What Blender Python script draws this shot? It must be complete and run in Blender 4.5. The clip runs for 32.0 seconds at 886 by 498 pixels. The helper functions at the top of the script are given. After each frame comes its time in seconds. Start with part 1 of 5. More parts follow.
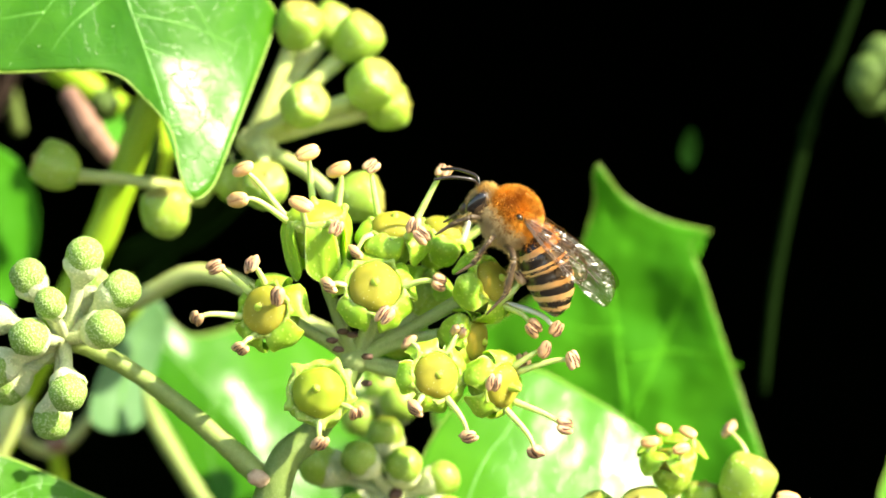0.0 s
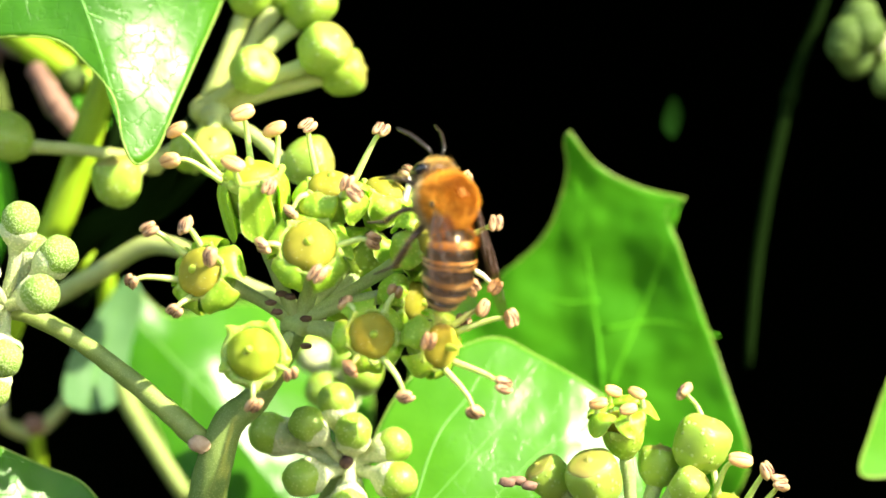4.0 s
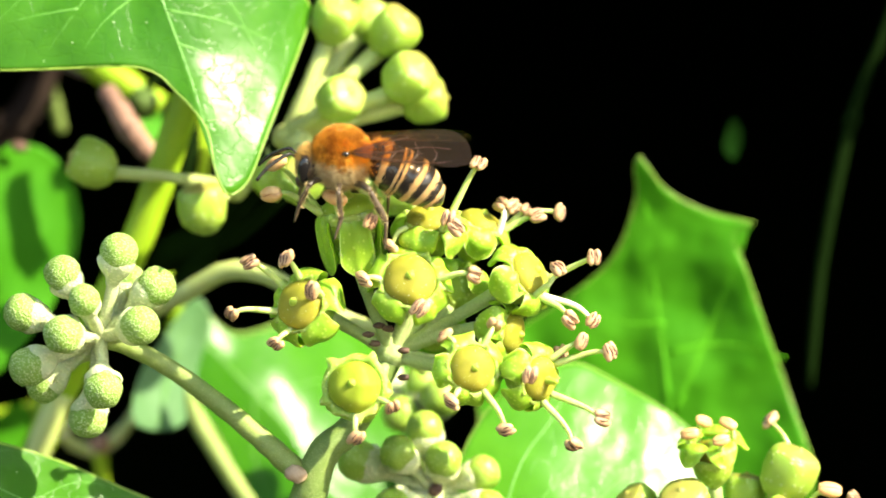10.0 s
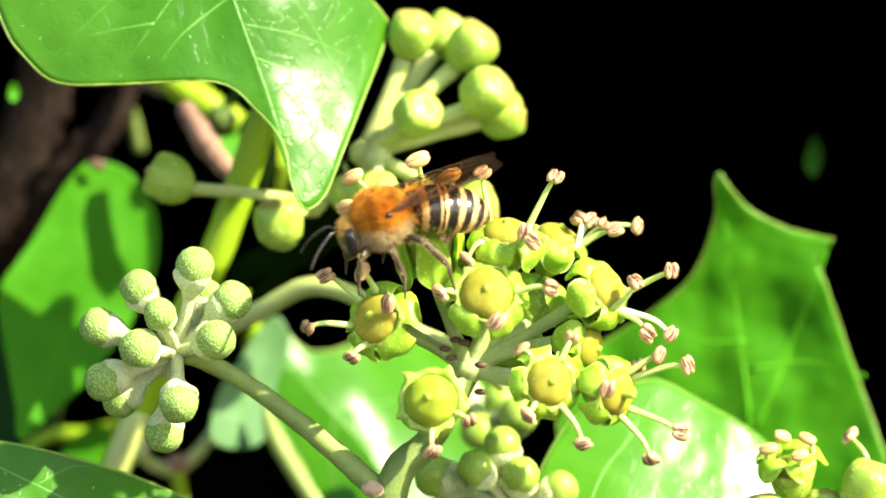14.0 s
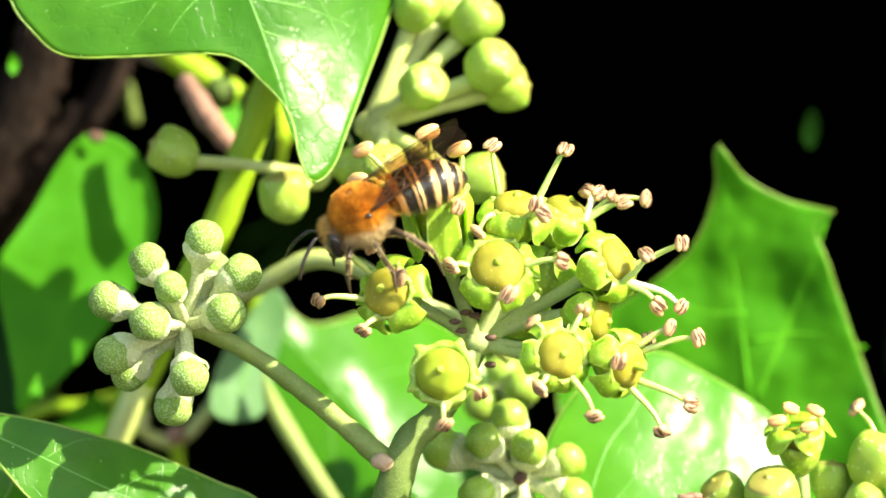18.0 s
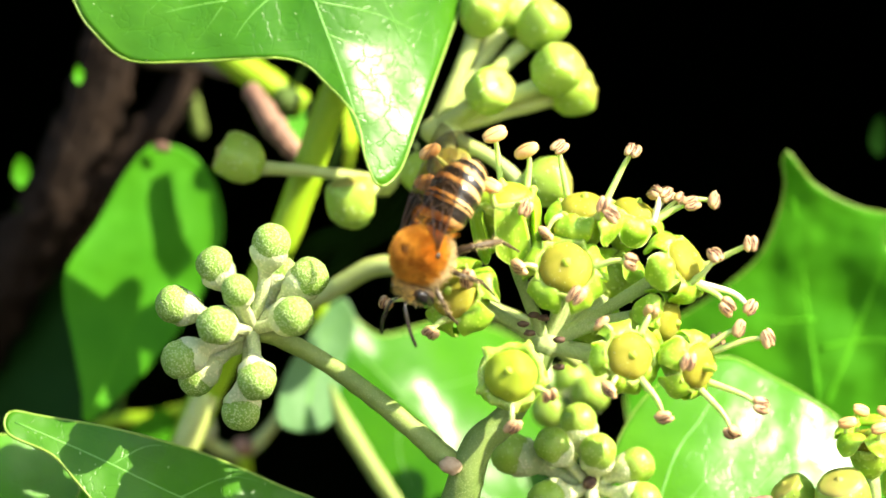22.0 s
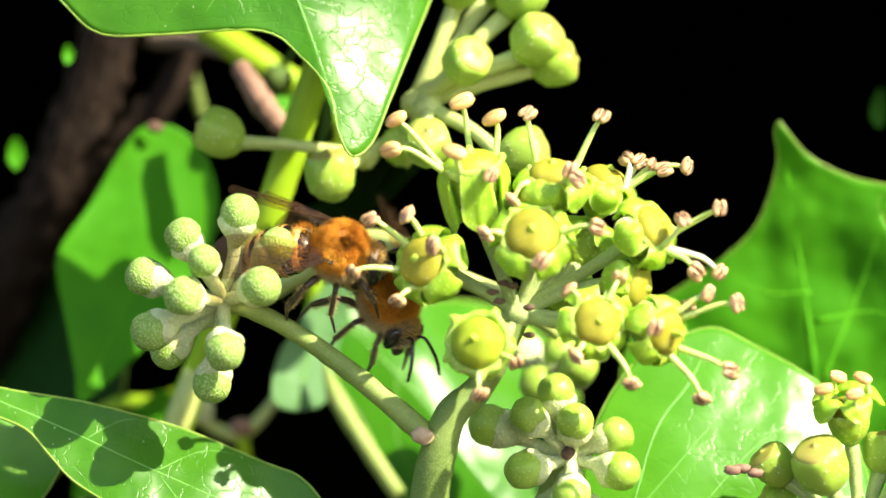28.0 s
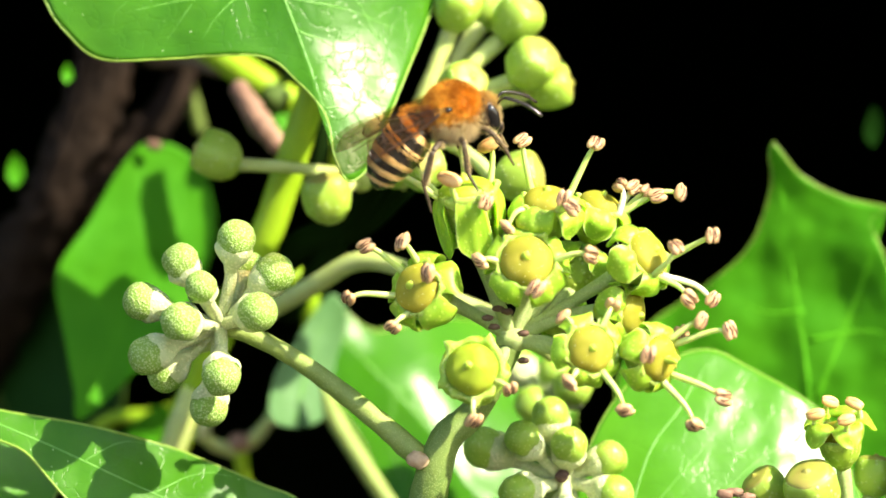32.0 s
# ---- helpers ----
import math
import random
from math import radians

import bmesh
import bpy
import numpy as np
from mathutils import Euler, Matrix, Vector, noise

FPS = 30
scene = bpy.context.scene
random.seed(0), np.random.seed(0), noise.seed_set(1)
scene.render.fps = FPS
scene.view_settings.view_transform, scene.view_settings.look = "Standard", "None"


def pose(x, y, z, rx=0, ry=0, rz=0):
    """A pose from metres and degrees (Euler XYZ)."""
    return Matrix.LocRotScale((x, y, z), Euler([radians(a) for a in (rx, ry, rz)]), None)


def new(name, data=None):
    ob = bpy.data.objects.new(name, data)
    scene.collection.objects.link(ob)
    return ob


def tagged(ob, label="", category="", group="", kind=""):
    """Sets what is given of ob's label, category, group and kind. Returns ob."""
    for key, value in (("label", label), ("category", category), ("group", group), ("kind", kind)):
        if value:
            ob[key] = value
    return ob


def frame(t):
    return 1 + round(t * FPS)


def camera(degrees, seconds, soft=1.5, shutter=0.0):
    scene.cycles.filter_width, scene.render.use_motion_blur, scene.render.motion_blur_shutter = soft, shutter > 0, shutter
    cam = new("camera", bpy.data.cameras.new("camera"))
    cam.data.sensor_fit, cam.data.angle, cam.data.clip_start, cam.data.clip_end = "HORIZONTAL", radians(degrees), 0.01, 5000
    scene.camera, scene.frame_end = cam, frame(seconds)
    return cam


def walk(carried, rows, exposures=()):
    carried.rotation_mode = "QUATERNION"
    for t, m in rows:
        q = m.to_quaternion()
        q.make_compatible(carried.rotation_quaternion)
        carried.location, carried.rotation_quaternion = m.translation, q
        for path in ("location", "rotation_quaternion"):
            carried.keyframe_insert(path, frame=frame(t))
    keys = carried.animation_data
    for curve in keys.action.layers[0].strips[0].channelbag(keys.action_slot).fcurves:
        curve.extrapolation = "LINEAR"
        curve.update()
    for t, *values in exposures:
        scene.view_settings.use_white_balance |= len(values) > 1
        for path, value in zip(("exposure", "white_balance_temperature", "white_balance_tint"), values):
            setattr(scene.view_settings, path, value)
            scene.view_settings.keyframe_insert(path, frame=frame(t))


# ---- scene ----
# All sizes below are written in millimetres and scaled by MM.
MM = 0.001

# ---- camera ----
cam = camera(10.214, 32.0, soft=1.7, shutter=0.5)
cam.data.dof.use_dof = True
cam.data.dof.focus_distance = 0.404
cam.data.dof.aperture_fstop = 18.0
# seconds, place (mm), tilt from level, turn and roll (degrees)
PATH = [
    (0, 7.129, -404.650, 5.874, -0.620, -0.534, 0.907),
    (0.5, 9.043, -403.107, 2.749, -0.213, -0.196, 0.787),
    (1, 12.774, -403.377, 3.291, -0.302, 0.336, 0.760),
    (1.5, 15.648, -403.283, 1.901, -0.140, 0.716, 0.573),
    (2, 24.072, -402.383, 3.972, -0.441, 1.815, 0.528),
    (3, 33.721, -396.282, 1.674, -0.250, 2.955, 0.195),
    (3.5, 40.867, -396.636, -8.026, 0.926, 3.765, 0.116),
    (5.5, 45.681, -397.710, -3.041, 0.014, 3.987, 0.075),
    (6, 50.414, -397.374, -2.718, 0.072, 4.718, 0.050),
    (6.5, 43.941, -400.019, 0.910, -0.279, 3.942, 0.012),
    (7, 35.308, -400.301, 0.552, -0.146, 2.909, -0.011),
    (7.5, 39.882, -397.868, 0.231, -0.068, 3.670, 0.000),
    (8, 41.767, -399.129, 0.487, -0.069, 4.022, -0.054),
    (8.5, 36.342, -399.839, 3.230, -0.425, 3.388, 0.056),
    (9, 29.026, -400.925, 3.857, -0.501, 2.479, 0.170),
    (9.5, 22.443, -401.857, 3.390, -0.405, 1.737, 0.225),
    (10, 13.523, -402.411, 3.813, -0.421, 0.778, 0.264),
    (10.5, 1.673, -403.434, 5.449, -0.581, -0.508, 0.392),
    (11, -4.112, -403.551, 6.982, -0.700, -0.913, 0.546),
    (11.5, -9.568, -403.488, 4.983, -0.336, -1.341, 0.718),
    (12, -6.199, -403.129, 6.399, -0.468, -0.748, 0.728),
    (12.5, -4.898, -403.416, 4.839, -0.193, -0.580, 0.624),
    (13, -4.547, -402.132, 2.248, 0.157, -0.620, 0.460),
    (13.5, 7.948, -401.750, -0.574, 0.474, 0.978, 0.289),
    (14, 15.734, -400.688, -0.158, 0.296, 1.984, 0.217),
    (14.5, 19.358, -399.371, 2.011, -0.121, 2.487, 0.148),
    (15, 19.642, -399.447, 1.201, -0.112, 2.539, 0.107),
    (15.5, 15.948, -400.179, 0.509, -0.069, 2.053, 0.072),
    (17.5, 5.496, -400.617, 2.258, -0.356, 0.633, 0.116),
    (18, 5.243, -401.028, 0.608, -0.126, 0.610, 0.160),
    (18.5, 0.675, -400.312, 0.601, -0.110, 0.018, 0.196),
    (19, -0.000, -400.000, -0.000, 0.000, -0.000, 0.000),
    (19.5, 4.202, -400.079, -1.987, 0.294, 0.705, -0.111),
    (20, 4.629, -399.867, -4.322, 0.642, 0.946, -0.166),
    (20.5, 0.930, -400.865, -4.644, 0.700, 0.624, -0.069),
    (21, 0.603, -400.567, -4.868, 0.733, 0.695, -0.060),
    (21.5, 1.987, -400.173, -6.005, 0.879, 0.938, -0.104),
    (22, 4.645, -399.444, -5.795, 0.811, 1.311, -0.143),
    (22.5, 7.735, -397.795, -4.454, 0.568, 1.698, -0.275),
    (23, 16.147, -396.904, -9.488, 1.179, 2.780, -0.496),
    (23.5, 29.889, -394.460, -12.773, 1.500, 4.603, -0.539),
    (24, 38.533, -392.409, -16.076, 1.768, 5.710, -0.630),
    (24.5, 46.314, -391.010, -17.801, 1.828, 6.714, -0.798),
    (25, 40.576, -392.221, -11.420, 0.881, 5.883, -0.851),
    (25.5, 33.979, -394.021, -9.555, 0.682, 4.972, -0.763),
    (27.5, 26.151, -396.514, -9.297, 0.940, 4.009, -0.495),
    (28, 29.380, -395.404, -14.294, 1.664, 4.508, -0.691),
    (28.5, 31.159, -395.763, -13.392, 1.551, 4.829, -0.643),
    (29, 34.317, -395.534, -10.884, 1.207, 5.285, -0.566),
    (29.5, 37.701, -395.353, -12.975, 1.513, 5.732, -0.491),
    (30, 37.294, -395.667, -14.226, 1.707, 5.650, -0.502),
    (30.5, 41.390, -394.672, -16.086, 1.980, 6.216, -0.523),
    (31, 44.484, -395.182, -14.914, 1.849, 6.634, -0.596),
    (31.5, 44.074, -396.210, -13.523, 1.714, 6.540, -0.599),
    (32, 30.888, -398.577, -6.420, 0.832, 4.627, -0.607),
]
walk(cam, [(t, pose(x * MM, y * MM, z * MM, 90 + a, 0, b) @ pose(0, 0, 0, 0, 0, c)) for t, x, y, z, a, b, c in PATH], [(0.0, 1.66, 7200, 5), (22.0, 1.66, 7200, 5), (24.5, 1.53, 7200, 5), (32.0, 1.53, 7200, 5)])

# ---- light ----
SUN = Vector((-0.665, 0.43, -0.61)).normalized()  # the way the sunlight travels
world = bpy.data.worlds.new("sky")
scene.world = world
world.use_nodes = True
wn = world.node_tree
sky = wn.nodes.new("ShaderNodeTexSky")
sky.sky_type = "NISHITA"
sky.sun_disc = False
sky.sun_elevation = math.asin(-SUN.z)
sky.sun_rotation = math.atan2(-SUN.x, -SUN.y)
wn.links.new(sky.outputs[0], wn.nodes["Background"].inputs[0])
wn.nodes["Background"].inputs[1].default_value = 0.14
lamp = bpy.data.lights.new("sun", "SUN")
lamp.energy, lamp.angle, lamp.color = 4.8, radians(0.53), (1.0, 0.945, 0.80)
sun_ob = new("sun", lamp)
sun_ob.matrix_world = Matrix.Translation((0.5, -0.6, 0.8)) @ SUN.to_track_quat("-Z", "Y").to_matrix().to_4x4()


# ---- materials ----
def rgb(c):
    return (c[0], c[1], c[2], 1)


def surface(name, dark, light, rough=0.5, grain=1.0, spot=0.0, spots=0.25, spot_colour=(0.8, 0.8, 0.6), bump=0.15, gloss=0.5, thin=0.0, soft=0.0, vary=0.0, coat=0.0, net=0.0):
    """A grainy surface: two colours mixed at two scales (grain in mm), optional pale spots, relief, and light shining through."""
    m = bpy.data.materials.new(name)
    m.use_nodes = True
    n, l = m.node_tree.nodes, m.node_tree.links
    b = n["Principled BSDF"]
    co = n.new("ShaderNodeTexCoord").outputs["Object"]
    big, small = n.new("ShaderNodeTexNoise"), n.new("ShaderNodeTexNoise")
    big.inputs["Scale"].default_value, small.inputs["Scale"].default_value = 300 / grain, 2200 / grain
    big.inputs["Detail"].default_value = small.inputs["Detail"].default_value = 3
    for t in (big, small):
        l.new(co, t.inputs["Vector"])
    add = n.new("ShaderNodeMath")
    add.operation = "MULTIPLY_ADD"
    l.new(small.outputs["Fac"], add.inputs[0])
    add.inputs[1].default_value = 0.45
    l.new(big.outputs["Fac"], add.inputs[2])
    ramp = n.new("ShaderNodeMapRange")
    l.new(add.outputs[0], ramp.inputs["Value"])
    ramp.inputs["From Min"].default_value, ramp.inputs["From Max"].default_value = 0.5, 0.95
    mix = n.new("ShaderNodeMix")
    mix.data_type = "RGBA"
    l.new(ramp.outputs[0], mix.inputs["Factor"])
    mix.inputs["A"].default_value, mix.inputs["B"].default_value = rgb(dark), rgb(light)
    colour = mix.outputs["Result"]
    height = add.outputs[0]
    if spot:
        v = n.new("ShaderNodeTexVoronoi")
        v.inputs["Scale"].default_value = 1000 / spot
        l.new(co, v.inputs["Vector"])
        near = n.new("ShaderNodeMapRange")
        near.inputs["From Min"].default_value, near.inputs["From Max"].default_value = spots, spots * 0.5
        l.new(v.outputs["Distance"], near.inputs["Value"])
        m2 = n.new("ShaderNodeMix")
        m2.data_type = "RGBA"
        l.new(near.outputs[0], m2.inputs["Factor"])
        l.new(colour, m2.inputs["A"])
        dots = n.new("ShaderNodeMath")
        dots.operation = "MULTIPLY_ADD"
        l.new(near.outputs[0], dots.inputs[0])
        dots.inputs[1].default_value = 0.5
        l.new(add.outputs[0], dots.inputs[2])
        height = dots.outputs[0]
        m2.inputs["B"].default_value = rgb(spot_colour)
        colour = m2.outputs["Result"]
    if net:
        bendy, edges = n.new("ShaderNodeMix"), n.new("ShaderNodeTexVoronoi")
        bendy.data_type = "RGBA"
        bendy.inputs["Factor"].default_value = 0.004
        l.new(co, bendy.inputs["A"])
        l.new(small.outputs["Color"], bendy.inputs["B"])
        edges.feature = "DISTANCE_TO_EDGE"
        edges.inputs["Scale"].default_value = 1000 / net
        l.new(bendy.outputs["Result"], edges.inputs["Vector"])
        line = n.new("ShaderNodeMapRange")
        line.interpolation_type = "SMOOTHSTEP"
        line.inputs["From Max"].default_value = 0.05
        l.new(edges.outputs["Distance"], line.inputs["Value"])
        relief = n.new("ShaderNodeMath")
        relief.operation = "MULTIPLY_ADD"
        l.new(line.outputs[0], relief.inputs[0])
        relief.inputs[1].default_value = 0.03
        calm = n.new("ShaderNodeMath")
        calm.operation = "MULTIPLY"
        calm.inputs[1].default_value = 0.3
        l.new(height, calm.inputs[0])
        l.new(calm.outputs[0], relief.inputs[2])
        height = relief.outputs[0]
    if vary:
        info, hue, amount = n.new("ShaderNodeObjectInfo"), n.new("ShaderNodeHueSaturation"), n.new("ShaderNodeMapRange")
        l.new(info.outputs["Random"], amount.inputs["Value"])
        amount.inputs["To Min"].default_value, amount.inputs["To Max"].default_value = 1 - vary, 1 + vary
        l.new(amount.outputs[0], hue.inputs["Value"])
        l.new(colour, hue.inputs["Color"])
        colour = hue.outputs[0]
    l.new(colour, b.inputs["Base Color"])
    b.inputs["Roughness"].default_value = rough
    b.inputs["Specular IOR Level"].default_value = gloss
    b.inputs["Coat Weight"].default_value = coat
    b.inputs["Coat Roughness"].default_value = 0.12
    if soft:
        b.inputs["Subsurface Weight"].default_value = soft
        b.inputs["Subsurface Radius"].default_value = (0.8, 1.0, 0.3)
        b.inputs["Subsurface Scale"].default_value = 0.0012
    if bump:
        bm = n.new("ShaderNodeBump")
        bm.inputs["Strength"].default_value = bump
        bm.inputs["Distance"].default_value = 0.0002 * grain
        l.new(height, bm.inputs["Height"])
        l.new(bm.outputs[0], b.inputs["Normal"])
    if thin:
        tr, ms = n.new("ShaderNodeBsdfTranslucent"), n.new("ShaderNodeMixShader")
        l.new(colour, tr.inputs["Color"])
        ms.inputs[0].default_value = thin
        l.new(b.outputs[0], ms.inputs[1])
        l.new(tr.outputs[0], ms.inputs[2])
        l.new(ms.outputs[0], n["Material Output"].inputs["Surface"])
    return m


def wing_film(name, tint):
    """Clear amber film at the root (x = 0), smokier towards the tip, with a fine shiny relief."""
    m = bpy.data.materials.new(name)
    m.use_nodes = True
    n, l = m.node_tree.nodes, m.node_tree.links
    b = n["Principled BSDF"]
    b.inputs["Base Color"].default_value = rgb(tint)
    b.inputs["Roughness"].default_value = 0.2
    b.inputs["Specular IOR Level"].default_value = 0.9
    co, w, apart = n.new("ShaderNodeTexCoord"), n.new("ShaderNodeTexNoise"), n.new("ShaderNodeSeparateXYZ")
    w.inputs["Scale"].default_value = 900
    l.new(co.outputs["Object"], w.inputs["Vector"])
    l.new(co.outputs["Object"], apart.inputs[0])
    bm = n.new("ShaderNodeBump")
    bm.inputs["Strength"].default_value, bm.inputs["Distance"].default_value = 0.7, 0.0002
    l.new(w.outputs["Fac"], bm.inputs["Height"])
    l.new(bm.outputs[0], b.inputs["Normal"])
    far, mix = n.new("ShaderNodeMapRange"), n.new("ShaderNodeMix")
    far.inputs["From Min"].default_value, far.inputs["From Max"].default_value = -0.003, -0.008
    l.new(apart.outputs[0], far.inputs["Value"])
    mix.data_type = "RGBA"
    l.new(far.outputs[0], mix.inputs["Factor"])
    mix.inputs["A"].default_value, mix.inputs["B"].default_value = (0.84, 0.68, 0.48, 1), (0.60, 0.54, 0.48, 1)
    clear, ms = n.new("ShaderNodeBsdfTransparent"), n.new("ShaderNodeMixShader")
    l.new(mix.outputs["Result"], clear.inputs["Color"])
    ms.inputs[0].default_value = 0.11
    l.new(clear.outputs[0], ms.inputs[1])
    l.new(b.outputs[0], ms.inputs[2])
    l.new(ms.outputs[0], n["Material Output"].inputs["Surface"])
    return m


LEAF = surface("ivy_leaf_green", (0.032, 0.14, 0.006), (0.064, 0.21, 0.012), rough=0.3, grain=6, spot=1.5, spots=0.06, spot_colour=(0.34, 0.48, 0.22), bump=0.42, gloss=0.22, thin=0.25, coat=0.0, net=1.8)
LEAF_LIGHT = surface("young_leaf_green", (0.05, 0.20, 0.010), (0.08, 0.27, 0.018), rough=0.27, grain=5, bump=0.35, thin=0.25, net=2.6, gloss=0.24)
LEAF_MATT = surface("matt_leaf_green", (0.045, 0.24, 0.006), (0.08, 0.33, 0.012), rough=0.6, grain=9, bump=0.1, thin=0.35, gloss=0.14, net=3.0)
# leaf green darkened to hold shade; the surrounding hedge leaves use it too
LEAF_SHADED = surface("leaf_green_with_shade", (0.008, 0.035, 0.006), (0.014, 0.055, 0.009), rough=0.6, grain=6, bump=0.1, thin=0.08, gloss=0.1)
# the same green, lower still: one leaf's deep shade as base colour
LEAF_DEEP_SHADE = surface("leaf_green_deep_shade", (0.003, 0.016, 0.001), (0.005, 0.027, 0.002), rough=0.8, grain=6, bump=0.1, thin=0.1, gloss=0.03)
LEAF_PALE = surface("pale_leaf_back", (0.07, 0.20, 0.06), (0.12, 0.27, 0.09), rough=0.55, grain=5, bump=0.1, thin=0.25)
VEIN_SOFT = surface("broad_leaf_vein", (0.06, 0.28, 0.009), (0.09, 0.345, 0.014), rough=0.65, grain=3, gloss=0.1)
VEIN = surface("leaf_vein_pale", (0.08, 0.25, 0.03), (0.12, 0.31, 0.05), rough=0.4, grain=2)
RIM = surface("leaf_rim_yellow_green", (0.22, 0.38, 0.05), (0.30, 0.45, 0.07), rough=0.4, grain=2, thin=0.3)
PETAL = surface("petal_yellow_green", (0.20, 0.37, 0.02), (0.31, 0.49, 0.05), rough=0.42, grain=1.6, spot=0.2, spots=0.3, spot_colour=(0.44, 0.58, 0.10), bump=0.16, soft=0.7, vary=0.05, gloss=0.32)
CUP = surface("flower_cup_green", (0.20, 0.34, 0.02), (0.31, 0.44, 0.045), rough=0.55, grain=1.5, spot=0.26, spots=0.4, spot_colour=(0.44, 0.55, 0.14), bump=0.5, soft=0.5)
DISC = surface("nectar_disc_ochre", (0.22, 0.21, 0.018), (0.35, 0.315, 0.04), rough=0.62, grain=0.9, spot=0.15, spots=0.14, spot_colour=(0.85, 0.84, 0.55), bump=0.3, soft=0.65, vary=0.05, gloss=0.2)
DISC_YOUNG = surface("young_disc_green", (0.23, 0.36, 0.02), (0.33, 0.46, 0.04), rough=0.5, grain=1.2, spot=0.3, spots=0.17, spot_colour=(0.5, 0.58, 0.2), bump=0.4, soft=0.65, gloss=0.3)
DISC_OLD = surface("old_disc_lime", (0.23, 0.31, 0.02), (0.33, 0.39, 0.035), rough=0.6, grain=1.2, spot=0.3, spots=0.12, spot_colour=(0.6, 0.62, 0.2), bump=0.6, soft=0.65, gloss=0.2)
STYLE = surface("style_lime", (0.36, 0.48, 0.05), (0.44, 0.55, 0.08), rough=0.5, grain=1.0, bump=0.0, gloss=0.3, soft=0.3)
CALYX = surface("calyx_pale_lime", (0.26, 0.41, 0.05), (0.37, 0.51, 0.10), rough=0.5, grain=0.9, spot=0.16, spots=0.4, spot_colour=(0.5, 0.6, 0.16), bump=0.4, soft=0.6, gloss=0.3)
STALK = surface("mealy_stalk_green", (0.30, 0.40, 0.13), (0.42, 0.50, 0.20), rough=0.65, grain=1.2, spot=0.12, spots=0.5, spot_colour=(0.48, 0.55, 0.24), bump=0.6, soft=0.15)
# stem green, lowered partly for the shade under the flower head
STALK_DEEP = surface("mealy_stem_green_shaded", (0.10, 0.17, 0.03), (0.17, 0.24, 0.05), rough=0.6, grain=1.2, spot=0.14, spots=0.35, spot_colour=(0.27, 0.34, 0.12), bump=0.6, soft=0.1)
STALK_MID = surface("olive_mealy_stem", (0.17, 0.24, 0.05), (0.25, 0.32, 0.08), rough=0.6, grain=1.4, spot=0.14, spots=0.3, spot_colour=(0.33, 0.39, 0.14), bump=0.5, soft=0.15)
LEAF_SMOOTH = surface("smooth_leaf_green", (0.03, 0.15, 0.006), (0.056, 0.21, 0.011), rough=0.25, grain=8, bump=0.25, gloss=0.16, thin=0.25, net=4.0)
STALK_PALE = surface("pale_stalk", (0.36, 0.42, 0.12), (0.46, 0.52, 0.19), rough=0.6, grain=1.5, bump=0.4, soft=0.2)
STALK_YELLOW = surface("yellow_green_stem", (0.22, 0.38, 0.012), (0.31, 0.47, 0.025), rough=0.5, grain=4, bump=0.25, soft=0.2, gloss=0.3)
# stalk green toned down, so that the colour itself carries shade
STALK_SHADE = surface("olive_stem_shaded", (0.10, 0.15, 0.03), (0.15, 0.21, 0.05), rough=0.65, grain=3, bump=0.3, gloss=0.3)
# almost black green: the shade on these stems is put into their colour
STALK_DEEP_SHADE = surface("stem_green_deep_shade", (0.003, 0.009, 0.001), (0.005, 0.013, 0.002), rough=0.9, grain=4, bump=0.25, gloss=0.02)
BUD = surface("mealy_bud_green", (0.16, 0.29, 0.04), (0.235, 0.365, 0.07), rough=0.62, grain=0.8, spot=0.12, spots=0.55, spot_colour=(0.39, 0.49, 0.20), bump=0.7, soft=0.2, vary=0.08, gloss=0.3)
# darker copy of the bud green, with the shade mixed into the colour
BUD_SHADED = surface("bud_green_with_shade", (0.05, 0.09, 0.015), (0.08, 0.13, 0.03), rough=0.7, grain=1.0, spot=0.3, spots=0.3, spot_colour=(0.11, 0.16, 0.05), bump=0.4, gloss=0.2)
WOOL = surface("woolly_bud_base", (0.38, 0.45, 0.21), (0.52, 0.57, 0.32), rough=0.8, grain=0.7, spot=0.2, spots=0.5, spot_colour=(0.62, 0.63, 0.36), bump=0.8, soft=0.2)
BUD_SMOOTH = surface("smooth_bud_green", (0.22, 0.36, 0.04), (0.33, 0.46, 0.08), rough=0.4, grain=1.2, spot=0.2, spots=0.3, spot_colour=(0.42, 0.52, 0.16), bump=0.35, soft=0.5, vary=0.06, gloss=0.4)
BERRY = surface("unripe_berry_green", (0.22, 0.35, 0.04), (0.33, 0.46, 0.07), rough=0.42, grain=2, spot=0.3, spots=0.3, spot_colour=(0.42, 0.52, 0.18), bump=0.4, soft=0.5, vary=0.06, gloss=0.4)
BERRY_CAP = surface("berry_cap_olive", (0.24, 0.30, 0.04), (0.36, 0.25, 0.08), rough=0.45, grain=1.0, bump=0.3, soft=0.2)
FILAMENT = surface("filament_pale_green", (0.42, 0.56, 0.14), (0.55, 0.66, 0.24), rough=0.4, grain=0.8, bump=0.1, soft=0.35)
FILAMENT_WHITE = surface("filament_white", (0.70, 0.72, 0.55), (0.80, 0.80, 0.66), rough=0.4, grain=0.8, bump=0.1, soft=0.35)
ANTHER = surface("anther_tan", (0.44, 0.24, 0.11), (0.66, 0.42, 0.23), rough=0.6, grain=0.5, bump=0.5, soft=0.1, vary=0.15)
ANTHER_FRESH = surface("anther_fresh_apricot", (0.66, 0.33, 0.11), (0.80, 0.50, 0.21), rough=0.55, grain=0.5, bump=0.3, soft=0.15, vary=0.08)
SEAM = surface("anther_seam_brown", (0.10, 0.045, 0.03), (0.20, 0.10, 0.06), rough=0.7, grain=0.5)
